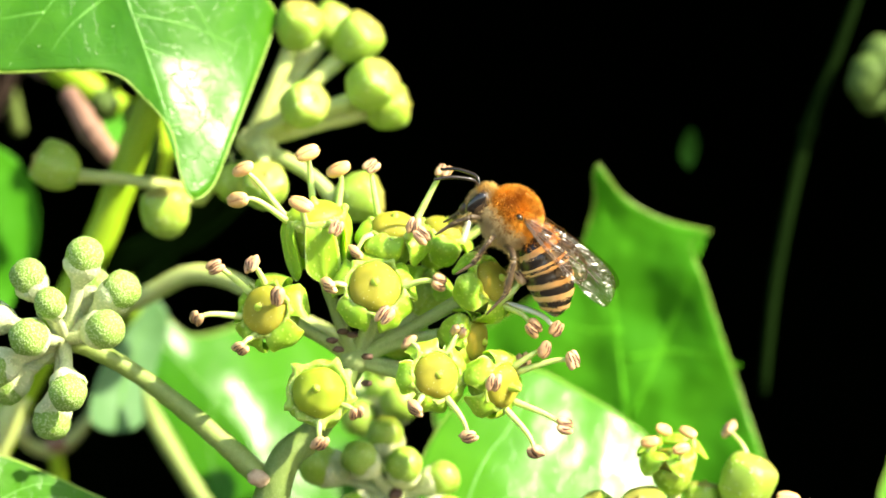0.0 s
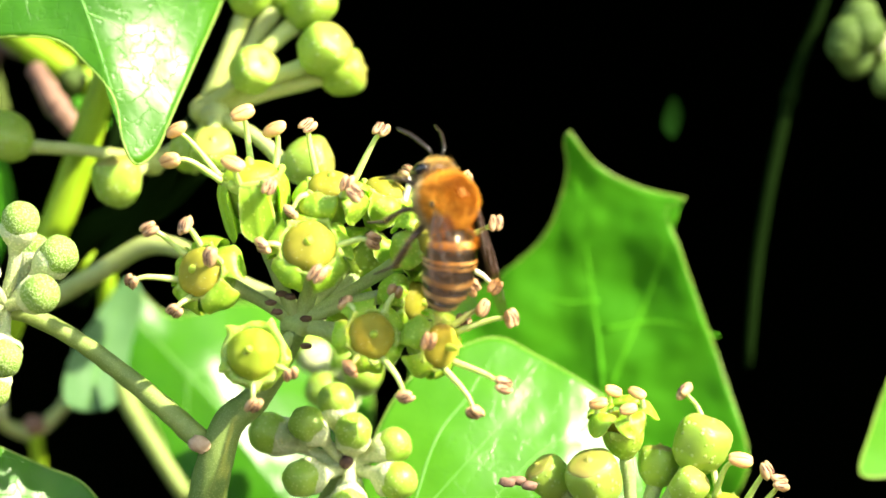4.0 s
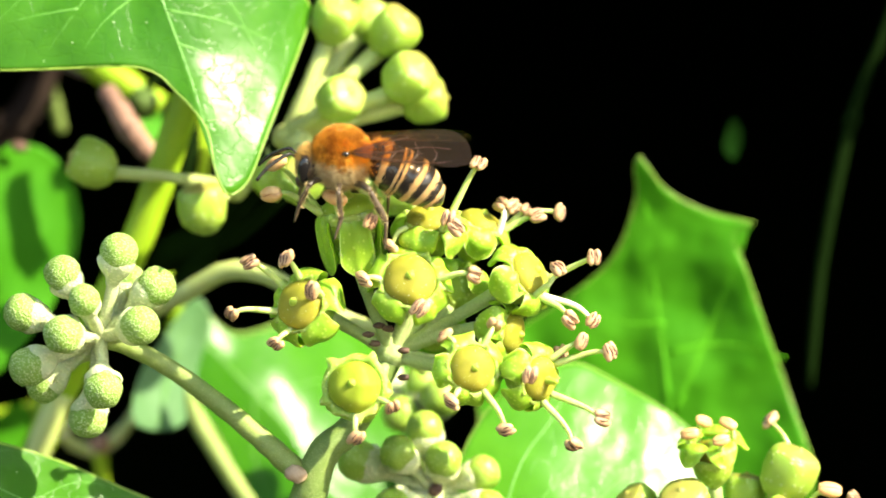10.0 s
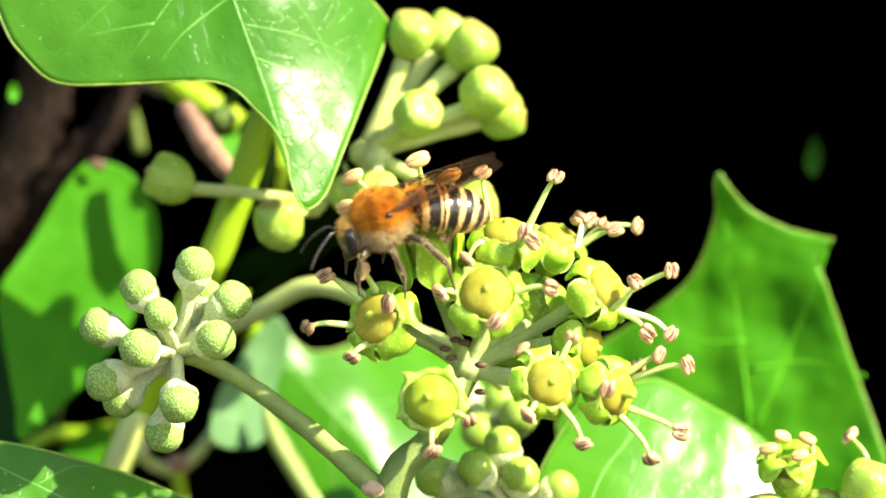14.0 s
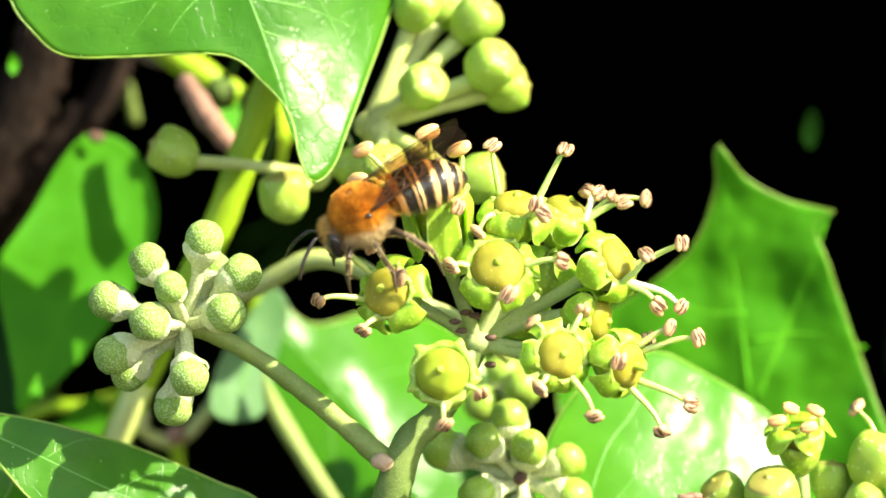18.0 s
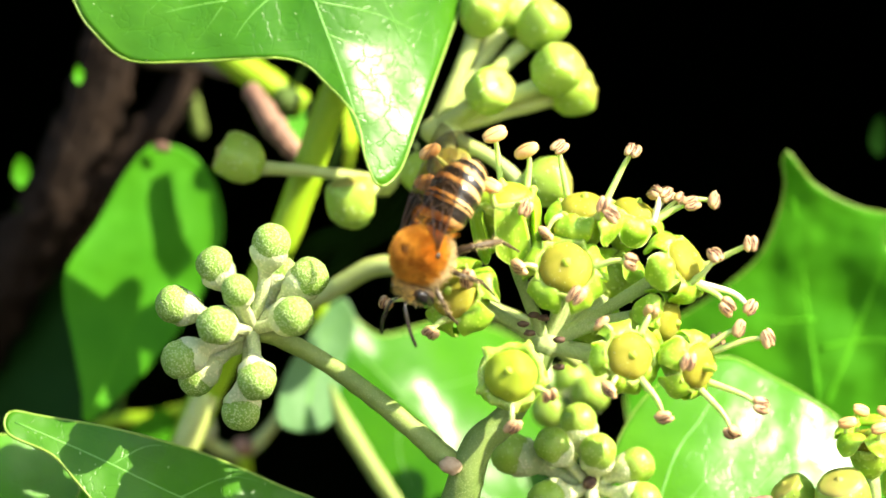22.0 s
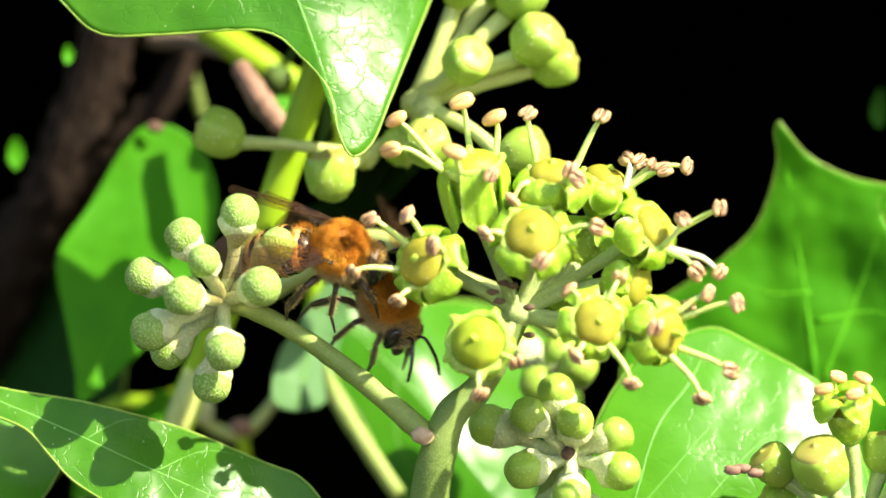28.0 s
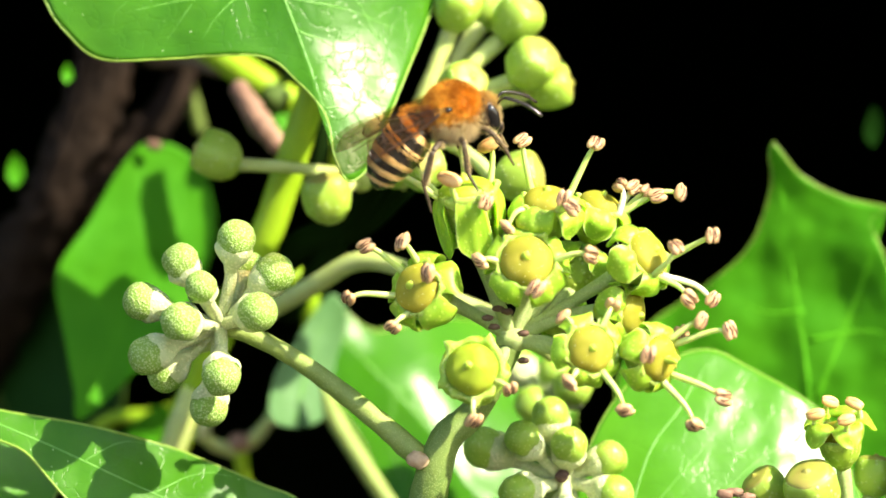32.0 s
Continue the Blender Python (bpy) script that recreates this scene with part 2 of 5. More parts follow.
FURROW = surface("anther_furrow_rust", (0.45, 0.16, 0.05), (0.55, 0.24, 0.09), rough=0.6, grain=0.5)
SCALE = surface("brown_bract", (0.05, 0.022, 0.016), (0.17, 0.09, 0.06), rough=0.7, grain=0.8, bump=0.5)
SCAR = surface("pinkish_leaf_scar", (0.42, 0.28, 0.17), (0.6, 0.48, 0.32), rough=0.6, grain=0.8, bump=0.6)
BARK = surface("grey_brown_bark", (0.08, 0.056, 0.038), (0.30, 0.215, 0.145), rough=0.85, grain=3, bump=0.9)
# bark brown taken far down, in place of the shade on the trunk
BARK_SHADED = surface("bark_with_shade", (0.006, 0.0035, 0.0025), (0.026, 0.015, 0.010), rough=0.85, grain=3, bump=1.0, gloss=0.15)
TWIG = surface("dry_reddish_twig", (0.05, 0.022, 0.016), (0.36, 0.20, 0.14), rough=0.7, grain=1.6, bump=1.0)
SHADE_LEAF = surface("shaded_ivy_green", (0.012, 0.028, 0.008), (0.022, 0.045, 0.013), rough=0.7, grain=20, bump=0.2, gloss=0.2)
EARTH = surface("dark_soil", (0.025, 0.018, 0.012), (0.06, 0.045, 0.03), rough=0.95, grain=60, bump=0.6)

FUR_ORANGE = surface("fur_fox_orange", (0.34, 0.11, 0.008), (0.88, 0.42, 0.05), rough=0.6, grain=0.45, bump=0.2, gloss=0.3)
FUR_BUFF = surface("fur_buff", (0.32, 0.22, 0.09), (0.62, 0.46, 0.22), rough=0.6, grain=0.8, bump=0.2)
CHITIN = surface("chitin_black", (0.010, 0.008, 0.007), (0.028, 0.02, 0.015), rough=0.25, grain=0.6, bump=0.25, gloss=0.6)
FUR_GOLD = surface("fur_golden", (0.40, 0.22, 0.05), (0.66, 0.42, 0.12), rough=0.55, grain=0.8, bump=0.2)
HEAD = surface("head_dark_brown", (0.035, 0.018, 0.009), (0.10, 0.055, 0.025), rough=0.45, grain=0.6, bump=0.4)
BAND = surface("hair_band_buff", (0.56, 0.32, 0.11), (0.76, 0.50, 0.22), rough=0.6, grain=0.5, bump=0.5)
LEG = surface("leg_dark_brown", (0.03, 0.018, 0.010), (0.10, 0.065, 0.035), rough=0.4, grain=0.5, bump=0.3)
EYE = surface("eye_black_gloss", (0.006, 0.005, 0.005), (0.014, 0.012, 0.012), rough=0.16, grain=0.4, bump=0.1, gloss=0.7)
BARE = surface("worn_back_brown", (0.14, 0.05, 0.012), (0.34, 0.13, 0.03), rough=0.85, grain=0.5, bump=0.5, gloss=0.1)
WING = wing_film("wing_membrane", (0.10, 0.062, 0.034))
WING_VEIN = surface("wing_vein_brown", (0.03, 0.012, 0.006), (0.07, 0.03, 0.012), rough=0.4, grain=0.5)


# ---- mesh tools ----
REST = {}


def part(name, bm, material, parent, label="", at=None, smooth=True):
    """Links a bmesh (mm) or a ready mesh as one object under a thing or a part; at: its pose in the place."""
    if isinstance(bm, bmesh.types.BMesh):
        me = bpy.data.meshes.new(name)
        bm.normal_update()
        bm.to_mesh(me)
        bm.free()
        me.transform(Matrix.Scale(MM, 4))
        if smooth:
            me.shade_smooth()
    else:
        me = bm
    if material and not me.materials:
        for m in (material if isinstance(material, (list, tuple)) else [material]):
            me.materials.append(m)
    ob = new(name, me)
    m = at if at is not None else Matrix()
    if parent is not None:
        ob.parent = parent
        ob.matrix_parent_inverse = REST[parent.name].inverted()
    ob.matrix_basis = m
    REST[ob.name] = m.copy()
    if label:
        ob["label"] = label
    return ob


def thing(name, place, label, category, group="", kind=""):
    ob = new(name)
    ob.empty_display_size = 0.002
    ob.matrix_basis = Matrix.Translation(Vector(place) * MM)
    REST[ob.name] = ob.matrix_basis.copy()
    return tagged(ob, label, category, group, kind)


def frame_to(place, way):
    """A pose at place (mm) whose z axis points along way."""
    return Matrix.Translation(Vector(place) * MM) @ Vector(way).to_track_quat("Z", "Y").to_matrix().to_4x4()


def glide(points, steps):
    """A smooth line through a few points."""
    p = [Vector(q) for q in points]
    p = [2 * p[0] - p[1]] + p + [2 * p[-1] - p[-2]]
    out = []
    for i in range(1, len(p) - 2):
        a, b, c, d = p[i - 1:i + 3]
        for k in range(steps):
            t = k / steps
            out.append(0.5 * (2 * b + (c - a) * t + (2 * a - 5 * b + 4 * c - d) * t * t + (3 * b - a - 3 * c + d) * t ** 3))
    out.append(p[-2])
    return out


def tube(points, radii, steps=5, seg=10, bm=None, wobble=0.0, capped=True):
    """A round rod along a smooth line, its radius gliding through radii."""
    bm = bm or bmesh.new()
    line = glide(points, steps) if len(points) > 2 or steps > 1 else [Vector(q) for q in points]
    n = len(line)
    side = None
    rings = []
    for i, p in enumerate(line):
        way = (line[min(i + 1, n - 1)] - line[max(i - 1, 0)]).normalized()
        if side is None:
            side = way.orthogonal().normalized()
        side = (side - way * side.dot(way)).normalized()
        up = way.cross(side)
        f = i / (n - 1) * (len(radii) - 1)
        k = min(int(f), len(radii) - 2)
        r = radii[k] + (radii[k + 1] - radii[k]) * (f - k)
        ring = []
        for j in range(seg):
            a = 2 * math.pi * j / seg
            q = r * (1 + wobble * noise.noise(p * 1.3 + Vector((j * 1.7, 0, 0))))
            ring.append(bm.verts.new(p + side * (q * math.cos(a)) + up * (q * math.sin(a))))
        rings.append(ring)
    for a, b in zip(rings, rings[1:]):
        for j in range(seg):
            bm.faces.new((a[j], a[(j + 1) % seg], b[(j + 1) % seg], b[j]))
    if capped:
        bm.faces.new(rings[0][::-1])
        bm.faces.new(rings[-1])
    return bm


def lathe(profile, seg=20, bm=None, wobble=0.0, lobes=0, lobe=0.0, seed=0.0):
    """Turns a profile of (radius, height) round z; closes where the radius is nil."""
    bm = bm or bmesh.new()
    rings = []
    for r, z in profile:
        if r < 1e-6:
            rings.append([bm.verts.new((0, 0, z))])
            continue
        ring = []
        for j in range(seg):
            a = 2 * math.pi * j / seg
            q = r * (1 + lobe * math.cos(lobes * a))
            v = Vector((q * math.cos(a), q * math.sin(a), z))
            v += v.normalized() * wobble * noise.noise(v * 1.5 + Vector((seed, seed, 0)))
            ring.append(bm.verts.new(v))
        rings.append(ring)
    for a, b in zip(rings, rings[1:]):
        for j in range(seg):
            k = (j + 1) % seg
            if len(a) == 1 and len(b) > 1:
                bm.faces.new((a[0], b[k], b[j]))
            elif len(b) == 1 and len(a) > 1:
                bm.faces.new((a[j], a[k], b[0]))
            elif len(a) > 1:
                bm.faces.new((a[j], a[k], b[k], b[j]))
    return bm


def egg(sx, sy, sz, bm=None, at=(0, 0, 0), u=16, v=10, wobble=0.0, seed=0.0):
    bm = bm or bmesh.new()
    made = bmesh.ops.create_uvsphere(bm, u_segments=u, v_segments=v, radius=1)["verts"]
    for w in made:
        k = 1 + wobble * noise.noise(w.co * 2 + Vector((seed, 0, seed)))
        w.co = Vector((w.co.x * sx * k, w.co.y * sy * k, w.co.z * sz * k)) + Vector(at)
    return bm


def as_mesh(name, bm, materials):
    me = bpy.data.meshes.new(name)
    bm.normal_update()
    bm.to_mesh(me)
    bm.free()
    me.transform(Matrix.Scale(MM, 4))
    me.shade_smooth()
    for m in materials:
        me.materials.append(m)
    return me


# ---- leaves ----
def closed_line(points, steps):
    p = [Vector(q) for q in points]
    n = len(p)
    out = []
    for i in range(n):
        a, b, c, d = p[i - 1], p[i], p[(i + 1) % n], p[(i + 2) % n]
        for k in range(steps):
            t = k / steps
            out.append(0.5 * (2 * b + (c - a) * t + (2 * a - 5 * b + 4 * c - d) * t * t + (3 * b - a - 3 * c + d) * t ** 3))
    return out


def ivy_leaf(place, outline, label, material=None, tip=0, turn=(0, 0), cup=0.0, bend=0.0, fold=(0, 1, 0, 0, 0, 0, 0), ripple=0.25, crinkle=0.0, veins=(), vein_r=0.17, rim=0.12, centre=(0, 0), stalk=None, seed=1.0, thick=0.28, name="ivy_leaf"):
    """A leaf blade spread round its middle: outline in its own plane (mm), cupped, folded along its midrib, rippled, with raised veins, a pale rim and a stalk."""
    lf = thing(name, place, label, "leaf", "ivy leaves")
    lean_z, lean_x = math.tan(radians(turn[0])), math.tan(radians(turn[1]))
    cx, cy = centre
    size = max(math.hypot(u - cx, v - cy) for u, v in outline)
    fx, fy, deep, ox, oy, curl, other = fold
    fl = math.hypot(fx, fy)

    def lift(u, v):
        d2 = ((u - cx) ** 2 + (v - cy) ** 2) / size ** 2
        across = ((u - ox) * fy - (v - oy) * fx) / fl
        side = across if across > 0 else -across * other
        w = cup * d2 + bend * (v - cy) ** 2 / size ** 2 + deep * side + curl * side * side
        w += ripple * noise.noise(Vector((u * 0.16, v * 0.16, seed))) * 2 + 0.22 * ripple * noise.noise(Vector((u * 0.55, v * 0.55, seed + 7))) + crinkle * noise.noise(Vector((u * 1.6, v * 1.6, seed)))
        return w

    def spot(u, v, off=0.0):
        return Vector((u, u * lean_x - v * lean_z - lift(u, v) - off, v)) + Vector(place)

    edge = closed_line([(u, v, 0) for u, v in outline], 10)
    n, rings = len(edge), 26
    bm = bmesh.new()
    sides = []
    for off in (0.0, -thick):
        sheet = [[bm.verts.new(spot(cx, cy, off))]]
        for k in range(1, rings + 1):
            f = (k / rings) ** 0.85
            sheet.append([bm.verts.new(spot(cx + (e.x - cx) * f, cy + (e.y - cy) * f, off * (1 - 0.6 * f ** 6))) for e in edge])
        sides.append(sheet)
    for s, sheet in enumerate(sides):
        for k in range(rings):
            for j in range(n):
                j2 = (j + 1) % n
                f = (sheet[0][0], sheet[1][j], sheet[1][j2]) if k == 0 else (sheet[k][j], sheet[k + 1][j], sheet[k + 1][j2], sheet[k][j2])
                bm.faces.new(f if s else f[::-1])
    for j in range(n):
        j2 = (j + 1) % n
        bm.faces.new((sides[0][-1][j], sides[0][-1][j2], sides[1][-1][j2], sides[1][-1][j]))
    bmesh.ops.recalc_face_normals(bm, faces=bm.faces)
    part("blade", bm, material or LEAF, lf)
    if rim:
        line = [spot(e.x, e.y, -thick * 0.3) for e in edge]
        part("rim", tube(line[::2] + line[:1], [rim, rim], 1, 6), RIM, lf, "pale yellow-green leaf edge")
    for i, vein in enumerate(veins):
        flat = glide([(u, v, 0) for u, v in vein], 8)
        r = vein_r if i == 0 else vein_r * 0.55
        line = [spot(q.x, q.y, -r * 0.45) for q in flat]
        part("midrib" if i == 0 else "vein", tube(line, [r, r * 0.35], 1, 6), VEIN_SOFT if material == LEAF_MATT else VEIN, lf, "pale raised vein")
    if stalk:
        part("leaf_stalk", tube([spot(*outline[0])] + list(stalk), [0.7, 0.8], 5, 10), STALK_YELLOW, lf)
    return lf


# ---- the hedge round the place, mostly unseen, added to darken the gap ----
def leaf_card(bm, place, size, way, spin):
    """One small pointed, folded leaf of a distant mass, five corners."""
    m = Matrix.Translation(place) @ Vector(way).to_track_quat("Y", "Z").to_matrix().to_4x4() @ Matrix.Rotation(spin, 4, "Y")
    shape = [(0, 0, -0.5), (0.42, -0.12, -0.28), (0.38, -0.1, 0.1), (0, 0, 0.6), (-0.38, -0.1, 0.1), (-0.42, -0.12, -0.28)]
    v = [bm.verts.new(m @ (Vector(q) * size)) for q in shape]
    bm.faces.new((v[0], v[1], v[2], v[3]))
    bm.faces.new((v[0], v[3], v[4], v[5]))


def hedge():
    rnd = random.Random(5)
    bm = bmesh.new()
    bmesh.ops.create_grid(bm, x_segments=60, y_segments=60, size=1)
    for v in bm.verts:
        v.co = Vector((v.co.x * 60000, v.co.y * 60000, -900 + 12 * noise.noise(v.co * 9)))
    tagged(part("ground", bm, EARTH, None), "dark bare soil under the hedge", "ground", kind="structure")
    # dark sheet far back, its low colour standing in for the hedge's unlit inside
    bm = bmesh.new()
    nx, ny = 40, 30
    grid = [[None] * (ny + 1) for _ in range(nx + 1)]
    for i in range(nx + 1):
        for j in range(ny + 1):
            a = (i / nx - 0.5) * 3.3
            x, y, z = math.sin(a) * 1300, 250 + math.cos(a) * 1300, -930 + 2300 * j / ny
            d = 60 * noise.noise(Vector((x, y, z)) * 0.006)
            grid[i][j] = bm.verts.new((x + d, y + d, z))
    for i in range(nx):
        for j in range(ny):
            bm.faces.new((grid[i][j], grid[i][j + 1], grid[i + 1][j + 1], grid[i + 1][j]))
    # unseen roof sheet, added to shut sun and sky out of the hollow
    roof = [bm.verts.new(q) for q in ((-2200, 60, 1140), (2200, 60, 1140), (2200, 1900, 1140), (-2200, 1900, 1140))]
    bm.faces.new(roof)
    tagged(part("backdrop", bm, SHADE_LEAF, None), "dark sheet standing in for the hedge's unlit inside", "hedge", kind="structure")
    # unseen hedge face, added round the gap the camera looks into to block light
    bm = bmesh.new()
    rings = []
    for i in range(26):
        f = (i / 25) ** 2
        ring = []
        for j in range(64):
            a = 2 * math.pi * j / 64
            x, z = math.cos(a) * (112 + 3400 * f) + 8, math.sin(a) * (74 + 3000 * f)
            y = 92 + 110 * f + 9 * noise.noise(Vector((x, 0, z)) * 0.03)
            ring.append(bm.verts.new((x, y, min(max(z, -930), 1200))))
        rings.append(ring)
    for p, q in zip(rings, rings[1:]):
        for j in range(64):
            bm.faces.new((p[j], p[(j + 1) % 64], q[(j + 1) % 64], q[j]))
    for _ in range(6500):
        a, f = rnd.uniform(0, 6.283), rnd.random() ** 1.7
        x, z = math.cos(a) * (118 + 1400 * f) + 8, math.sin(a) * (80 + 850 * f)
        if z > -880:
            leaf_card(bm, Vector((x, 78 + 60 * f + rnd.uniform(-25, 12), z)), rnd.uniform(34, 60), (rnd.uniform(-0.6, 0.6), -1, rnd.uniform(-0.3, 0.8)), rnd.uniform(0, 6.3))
    tagged(part("hedge_light_block", bm, LEAF_SHADED, None, smooth=False), "unseen ivy hedge added round the gap to block light", "hedge", kind="stuff")
    # leaf canopy out of view, added so that its shadow falls behind
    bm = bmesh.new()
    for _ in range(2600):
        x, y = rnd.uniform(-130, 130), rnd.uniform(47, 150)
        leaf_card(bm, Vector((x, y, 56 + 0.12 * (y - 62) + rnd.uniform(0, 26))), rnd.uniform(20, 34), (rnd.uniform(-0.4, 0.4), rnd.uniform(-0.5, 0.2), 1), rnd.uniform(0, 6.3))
    tagged(part("shade_overhang", bm, LEAF_SHADED, None, smooth=False), "unseen ivy foliage added overhead to shade the gap", "foliage", kind="stuff")


hedge()


# ---- flowers ----
def anther_mesh(name, material):
    """Two swollen lobes with a dark furrow between, on the filament's tip."""
    bm = bmesh.new()
    for s in (-1, 1):
        egg(0.36, 0.78, 0.4, bm, (0.26 * s, 0.06 * s, 0.12), 12, 8, 0.2, s * 3.0)
    for f in bm.faces:
        f.material_index = 0
    for x in (-0.42, -0.2, 0.0, 0.2, 0.42):
        k = len(bm.faces)
        tube([(x * 0.9, -0.66, 0.2), (x * 1.1 + 0.06, -0.22, 0.5 if abs(x) == 0.2 else 0.38), (x * 1.1 - 0.06, 0.22, 0.5 if abs(x) == 0.2 else 0.38), (x * 0.9, 0.66, 0.2)], [0.03, 0.075, 0.03], 3, 5, bm)
        bm.faces.ensure_lookup_table()
        for f in bm.faces[k:]:
            f.material_index = 1
    return as_mesh(name, bm, [material, SEAM])


ANTHER_MESH = anther_mesh("anther", ANTHER)


def fresh_anther_mesh():
    """A plump smooth anther, not yet open, one furrow along it."""
    bm = bmesh.new()
    for s in (-1, 1):
        egg(0.45, 0.92, 0.4, bm, (0.13 * s, 0, 0.14), 14, 10, 0.1, s * 2.0)
    k = len(bm.faces)
    tube([(0, -0.8, 0.3), (0.04, -0.2, 0.53), (-0.03, 0.3, 0.53), (0, 0.82, 0.3)], [0.02, 0.045, 0.02], 3, 5, bm)
    bm.faces.ensure_lookup_table()
    for f in bm.faces[k:]:
        f.material_index = 1
    return as_mesh("anther_fresh", bm, [ANTHER_FRESH, FURROW])


FRESH_MESH = fresh_anther_mesh()


def petal_mesh(k, hanging=False):
    """A thick petal: a smooth round hood bent down over the cup, or, hanging, a straight keeled flap with a blunt point."""
    bm = bmesh.new()
    rows, cols = 15, 11
    top, low = [], []
    step = 0.125 if hanging else 0.11
    for sheet, off in ((top, 0.0), (low, -0.2)):
        px, pz = 0.88, -0.02
        for i in range(rows):
            t = i / (rows - 1)
            ang = 0.45 + 1.25 * min(1.0, t / 0.35) if hanging else 0.05 + 1.75 * min(1.0, t / 0.6) ** 1.2
            if i:
                px, pz = px + math.cos(ang) * step, pz - math.sin(ang) * step
            if hanging:
                wide = (0.42 + 0.2 * math.sin(math.pi * min(1, t * 0.8))) * (1 - max(0, (t - 0.72) / 0.28) ** 2.2 * 0.8)
            else:
                wide = (0.6 + 0.14 * math.sin(math.pi * min(1, t * 1.1))) * max(0.0, 1 - t ** 4) ** 0.55 + 0.03
            nx, nz = math.sin(ang), math.cos(ang)
            row = []
            for j in range(cols):
                q = j / (cols - 1) * 2 - 1
                if hanging:
                    dome = 0.06 * (1 - q * q) + 0.05 * math.exp(-(q / 0.13) ** 2) + 0.05 * abs(q) ** 3
                else:
                    dome = (0.15 * (1 - q * q) + 0.03 * math.exp(-(q / 0.2) ** 2)) * math.sin(math.pi * min(1, 0.25 + t * 0.75))
                e = off * (1 - q ** 6) * (1 - t ** 8)
                lump = (0.03 if hanging else 0.1) * noise.noise(Vector((q * 1.6, t * 2.5, k * 9.0)))
                row.append(bm.verts.new((px + (dome + e + lump) * nx, q * wide * (1 + 2 * lump) + 0.05 * lump, pz + (dome + e + lump) * nz)))
            sheet.append(row)
    for sheet, flip in ((top, False), (low, True)):
        for i in range(rows - 1):
            for j in range(cols - 1):
                f = (sheet[i][j], sheet[i + 1][j], sheet[i + 1][j + 1], sheet[i][j + 1])
                bm.faces.new(f[::-1] if flip else f)
    for i in range(rows - 1):
        bm.faces.new((top[i][0], low[i][0], low[i + 1][0], top[i + 1][0]))
        bm.faces.new((top[i][-1], top[i + 1][-1], low[i + 1][-1], low[i][-1]))
    for j in range(cols - 1):
        bm.faces.new((top[0][j], top[0][j + 1], low[0][j + 1], low[0][j]))
        bm.faces.new((top[-1][j], low[-1][j], low[-1][j + 1], top[-1][j + 1]))
    bmesh.ops.recalc_face_normals(bm, faces=bm.faces)
    return as_mesh("petal", bm, [PETAL])


PETAL_MESHES = [petal_mesh(k) for k in range(5)]
HANGING_MESHES = [petal_mesh(k, True) for k in range(3)]


def disc_mesh(material, high, lumps):
    """A domed nectar disc, slightly five-lobed, higher and more pointed where the flower is older."""
    line = [(0.95, -0.3), (0.97, -0.08)] + [(0.96 * math.cos(a) ** 0.82, high * math.sin(a) ** 0.95) for a in [k * math.pi / 20 for k in range(1, 10)]] + [(0, high)]
    return as_mesh("nectar_disc", lathe(line, 30, None, lumps, 5, 0.02, high * 30), [material])


def ragged_rim(k, wide):
    """A thin collar with five blunt teeth, between the disc and the petals."""
    bm = bmesh.new()
    rings = []
    for r, z in ((0.93, -0.2), (0.95, 0.0), (1.0 + wide * 0.3, 0.07), (1.04 + wide, 0.02), (1.06 + wide, -0.12), (1.0, -0.4)):
        ring = []
        for j in range(50):
            a = 2 * math.pi * j / 50
            tooth = max(0.0, math.cos(5 * a + k)) ** 6
            n = noise.noise(Vector((math.cos(a) * 2.2, math.sin(a) * 2.2, k * 5.0)))
            q = r + (r - 0.93) * (1.1 * tooth + 0.9 * n)
            ring.append(bm.verts.new((q * math.cos(a), q * math.sin(a), z + (0.1 * tooth + 0.06 * n if r > 0.96 else 0))))
        rings.append(ring)
    for a, b in zip(rings, rings[1:]):
        for j in range(50):
            bm.faces.new((a[j], a[(j + 1) % 50], b[(j + 1) % 50], b[j]))
    bmesh.ops.recalc_face_normals(bm, faces=bm.faces)
    return as_mesh("calyx_rim", bm, [CALYX])


DISC_MESHES = [disc_mesh(DISC, 0.52, 0.04), disc_mesh(DISC_YOUNG, 0.45, 0.04), disc_mesh(DISC_OLD, 0.8, 0.08)]
STYLE_MESHES = [as_mesh("style", lathe([(0.24, z - 0.1), (0.19, z), (0.15, z + h * 0.6), (0.11, z + h), (0.05, z + h + 0.05), (0, z + h + 0.06)], 12, None, 0.03), [STYLE]) for z, h in ((0.5, 0.13), (0.5, 0.55), (0.72, 0.22))]
CALYX_MESHES = [ragged_rim(k, w) for k, w in ((0.0, 0.03), (1.3, 0.05), (2.6, 0.02), (0.8, 0.16))]
CUP_MESH = as_mesh("flower_cup", lathe([(0.98, 0.03), (1.0, -0.2), (1.0, -0.5), (0.92, -0.9), (0.72, -1.3), (0.46, -1.62), (0.28, -1.85), (0, -1.9)], 24, None, 0.04, 5, 0.03), [CUP])
RIM_MESH = as_mesh("flower_cup", lathe([(0.9, 0.0), (1.04, 0.04), (1.16, -0.02), (1.24, -0.2), (1.25, -0.5), (1.14, -0.95), (0.85, -1.4), (0.46, -1.7), (0.28, -1.9), (0, -1.95)], 40, None, 0.12, 5, 0.05), [PETAL])


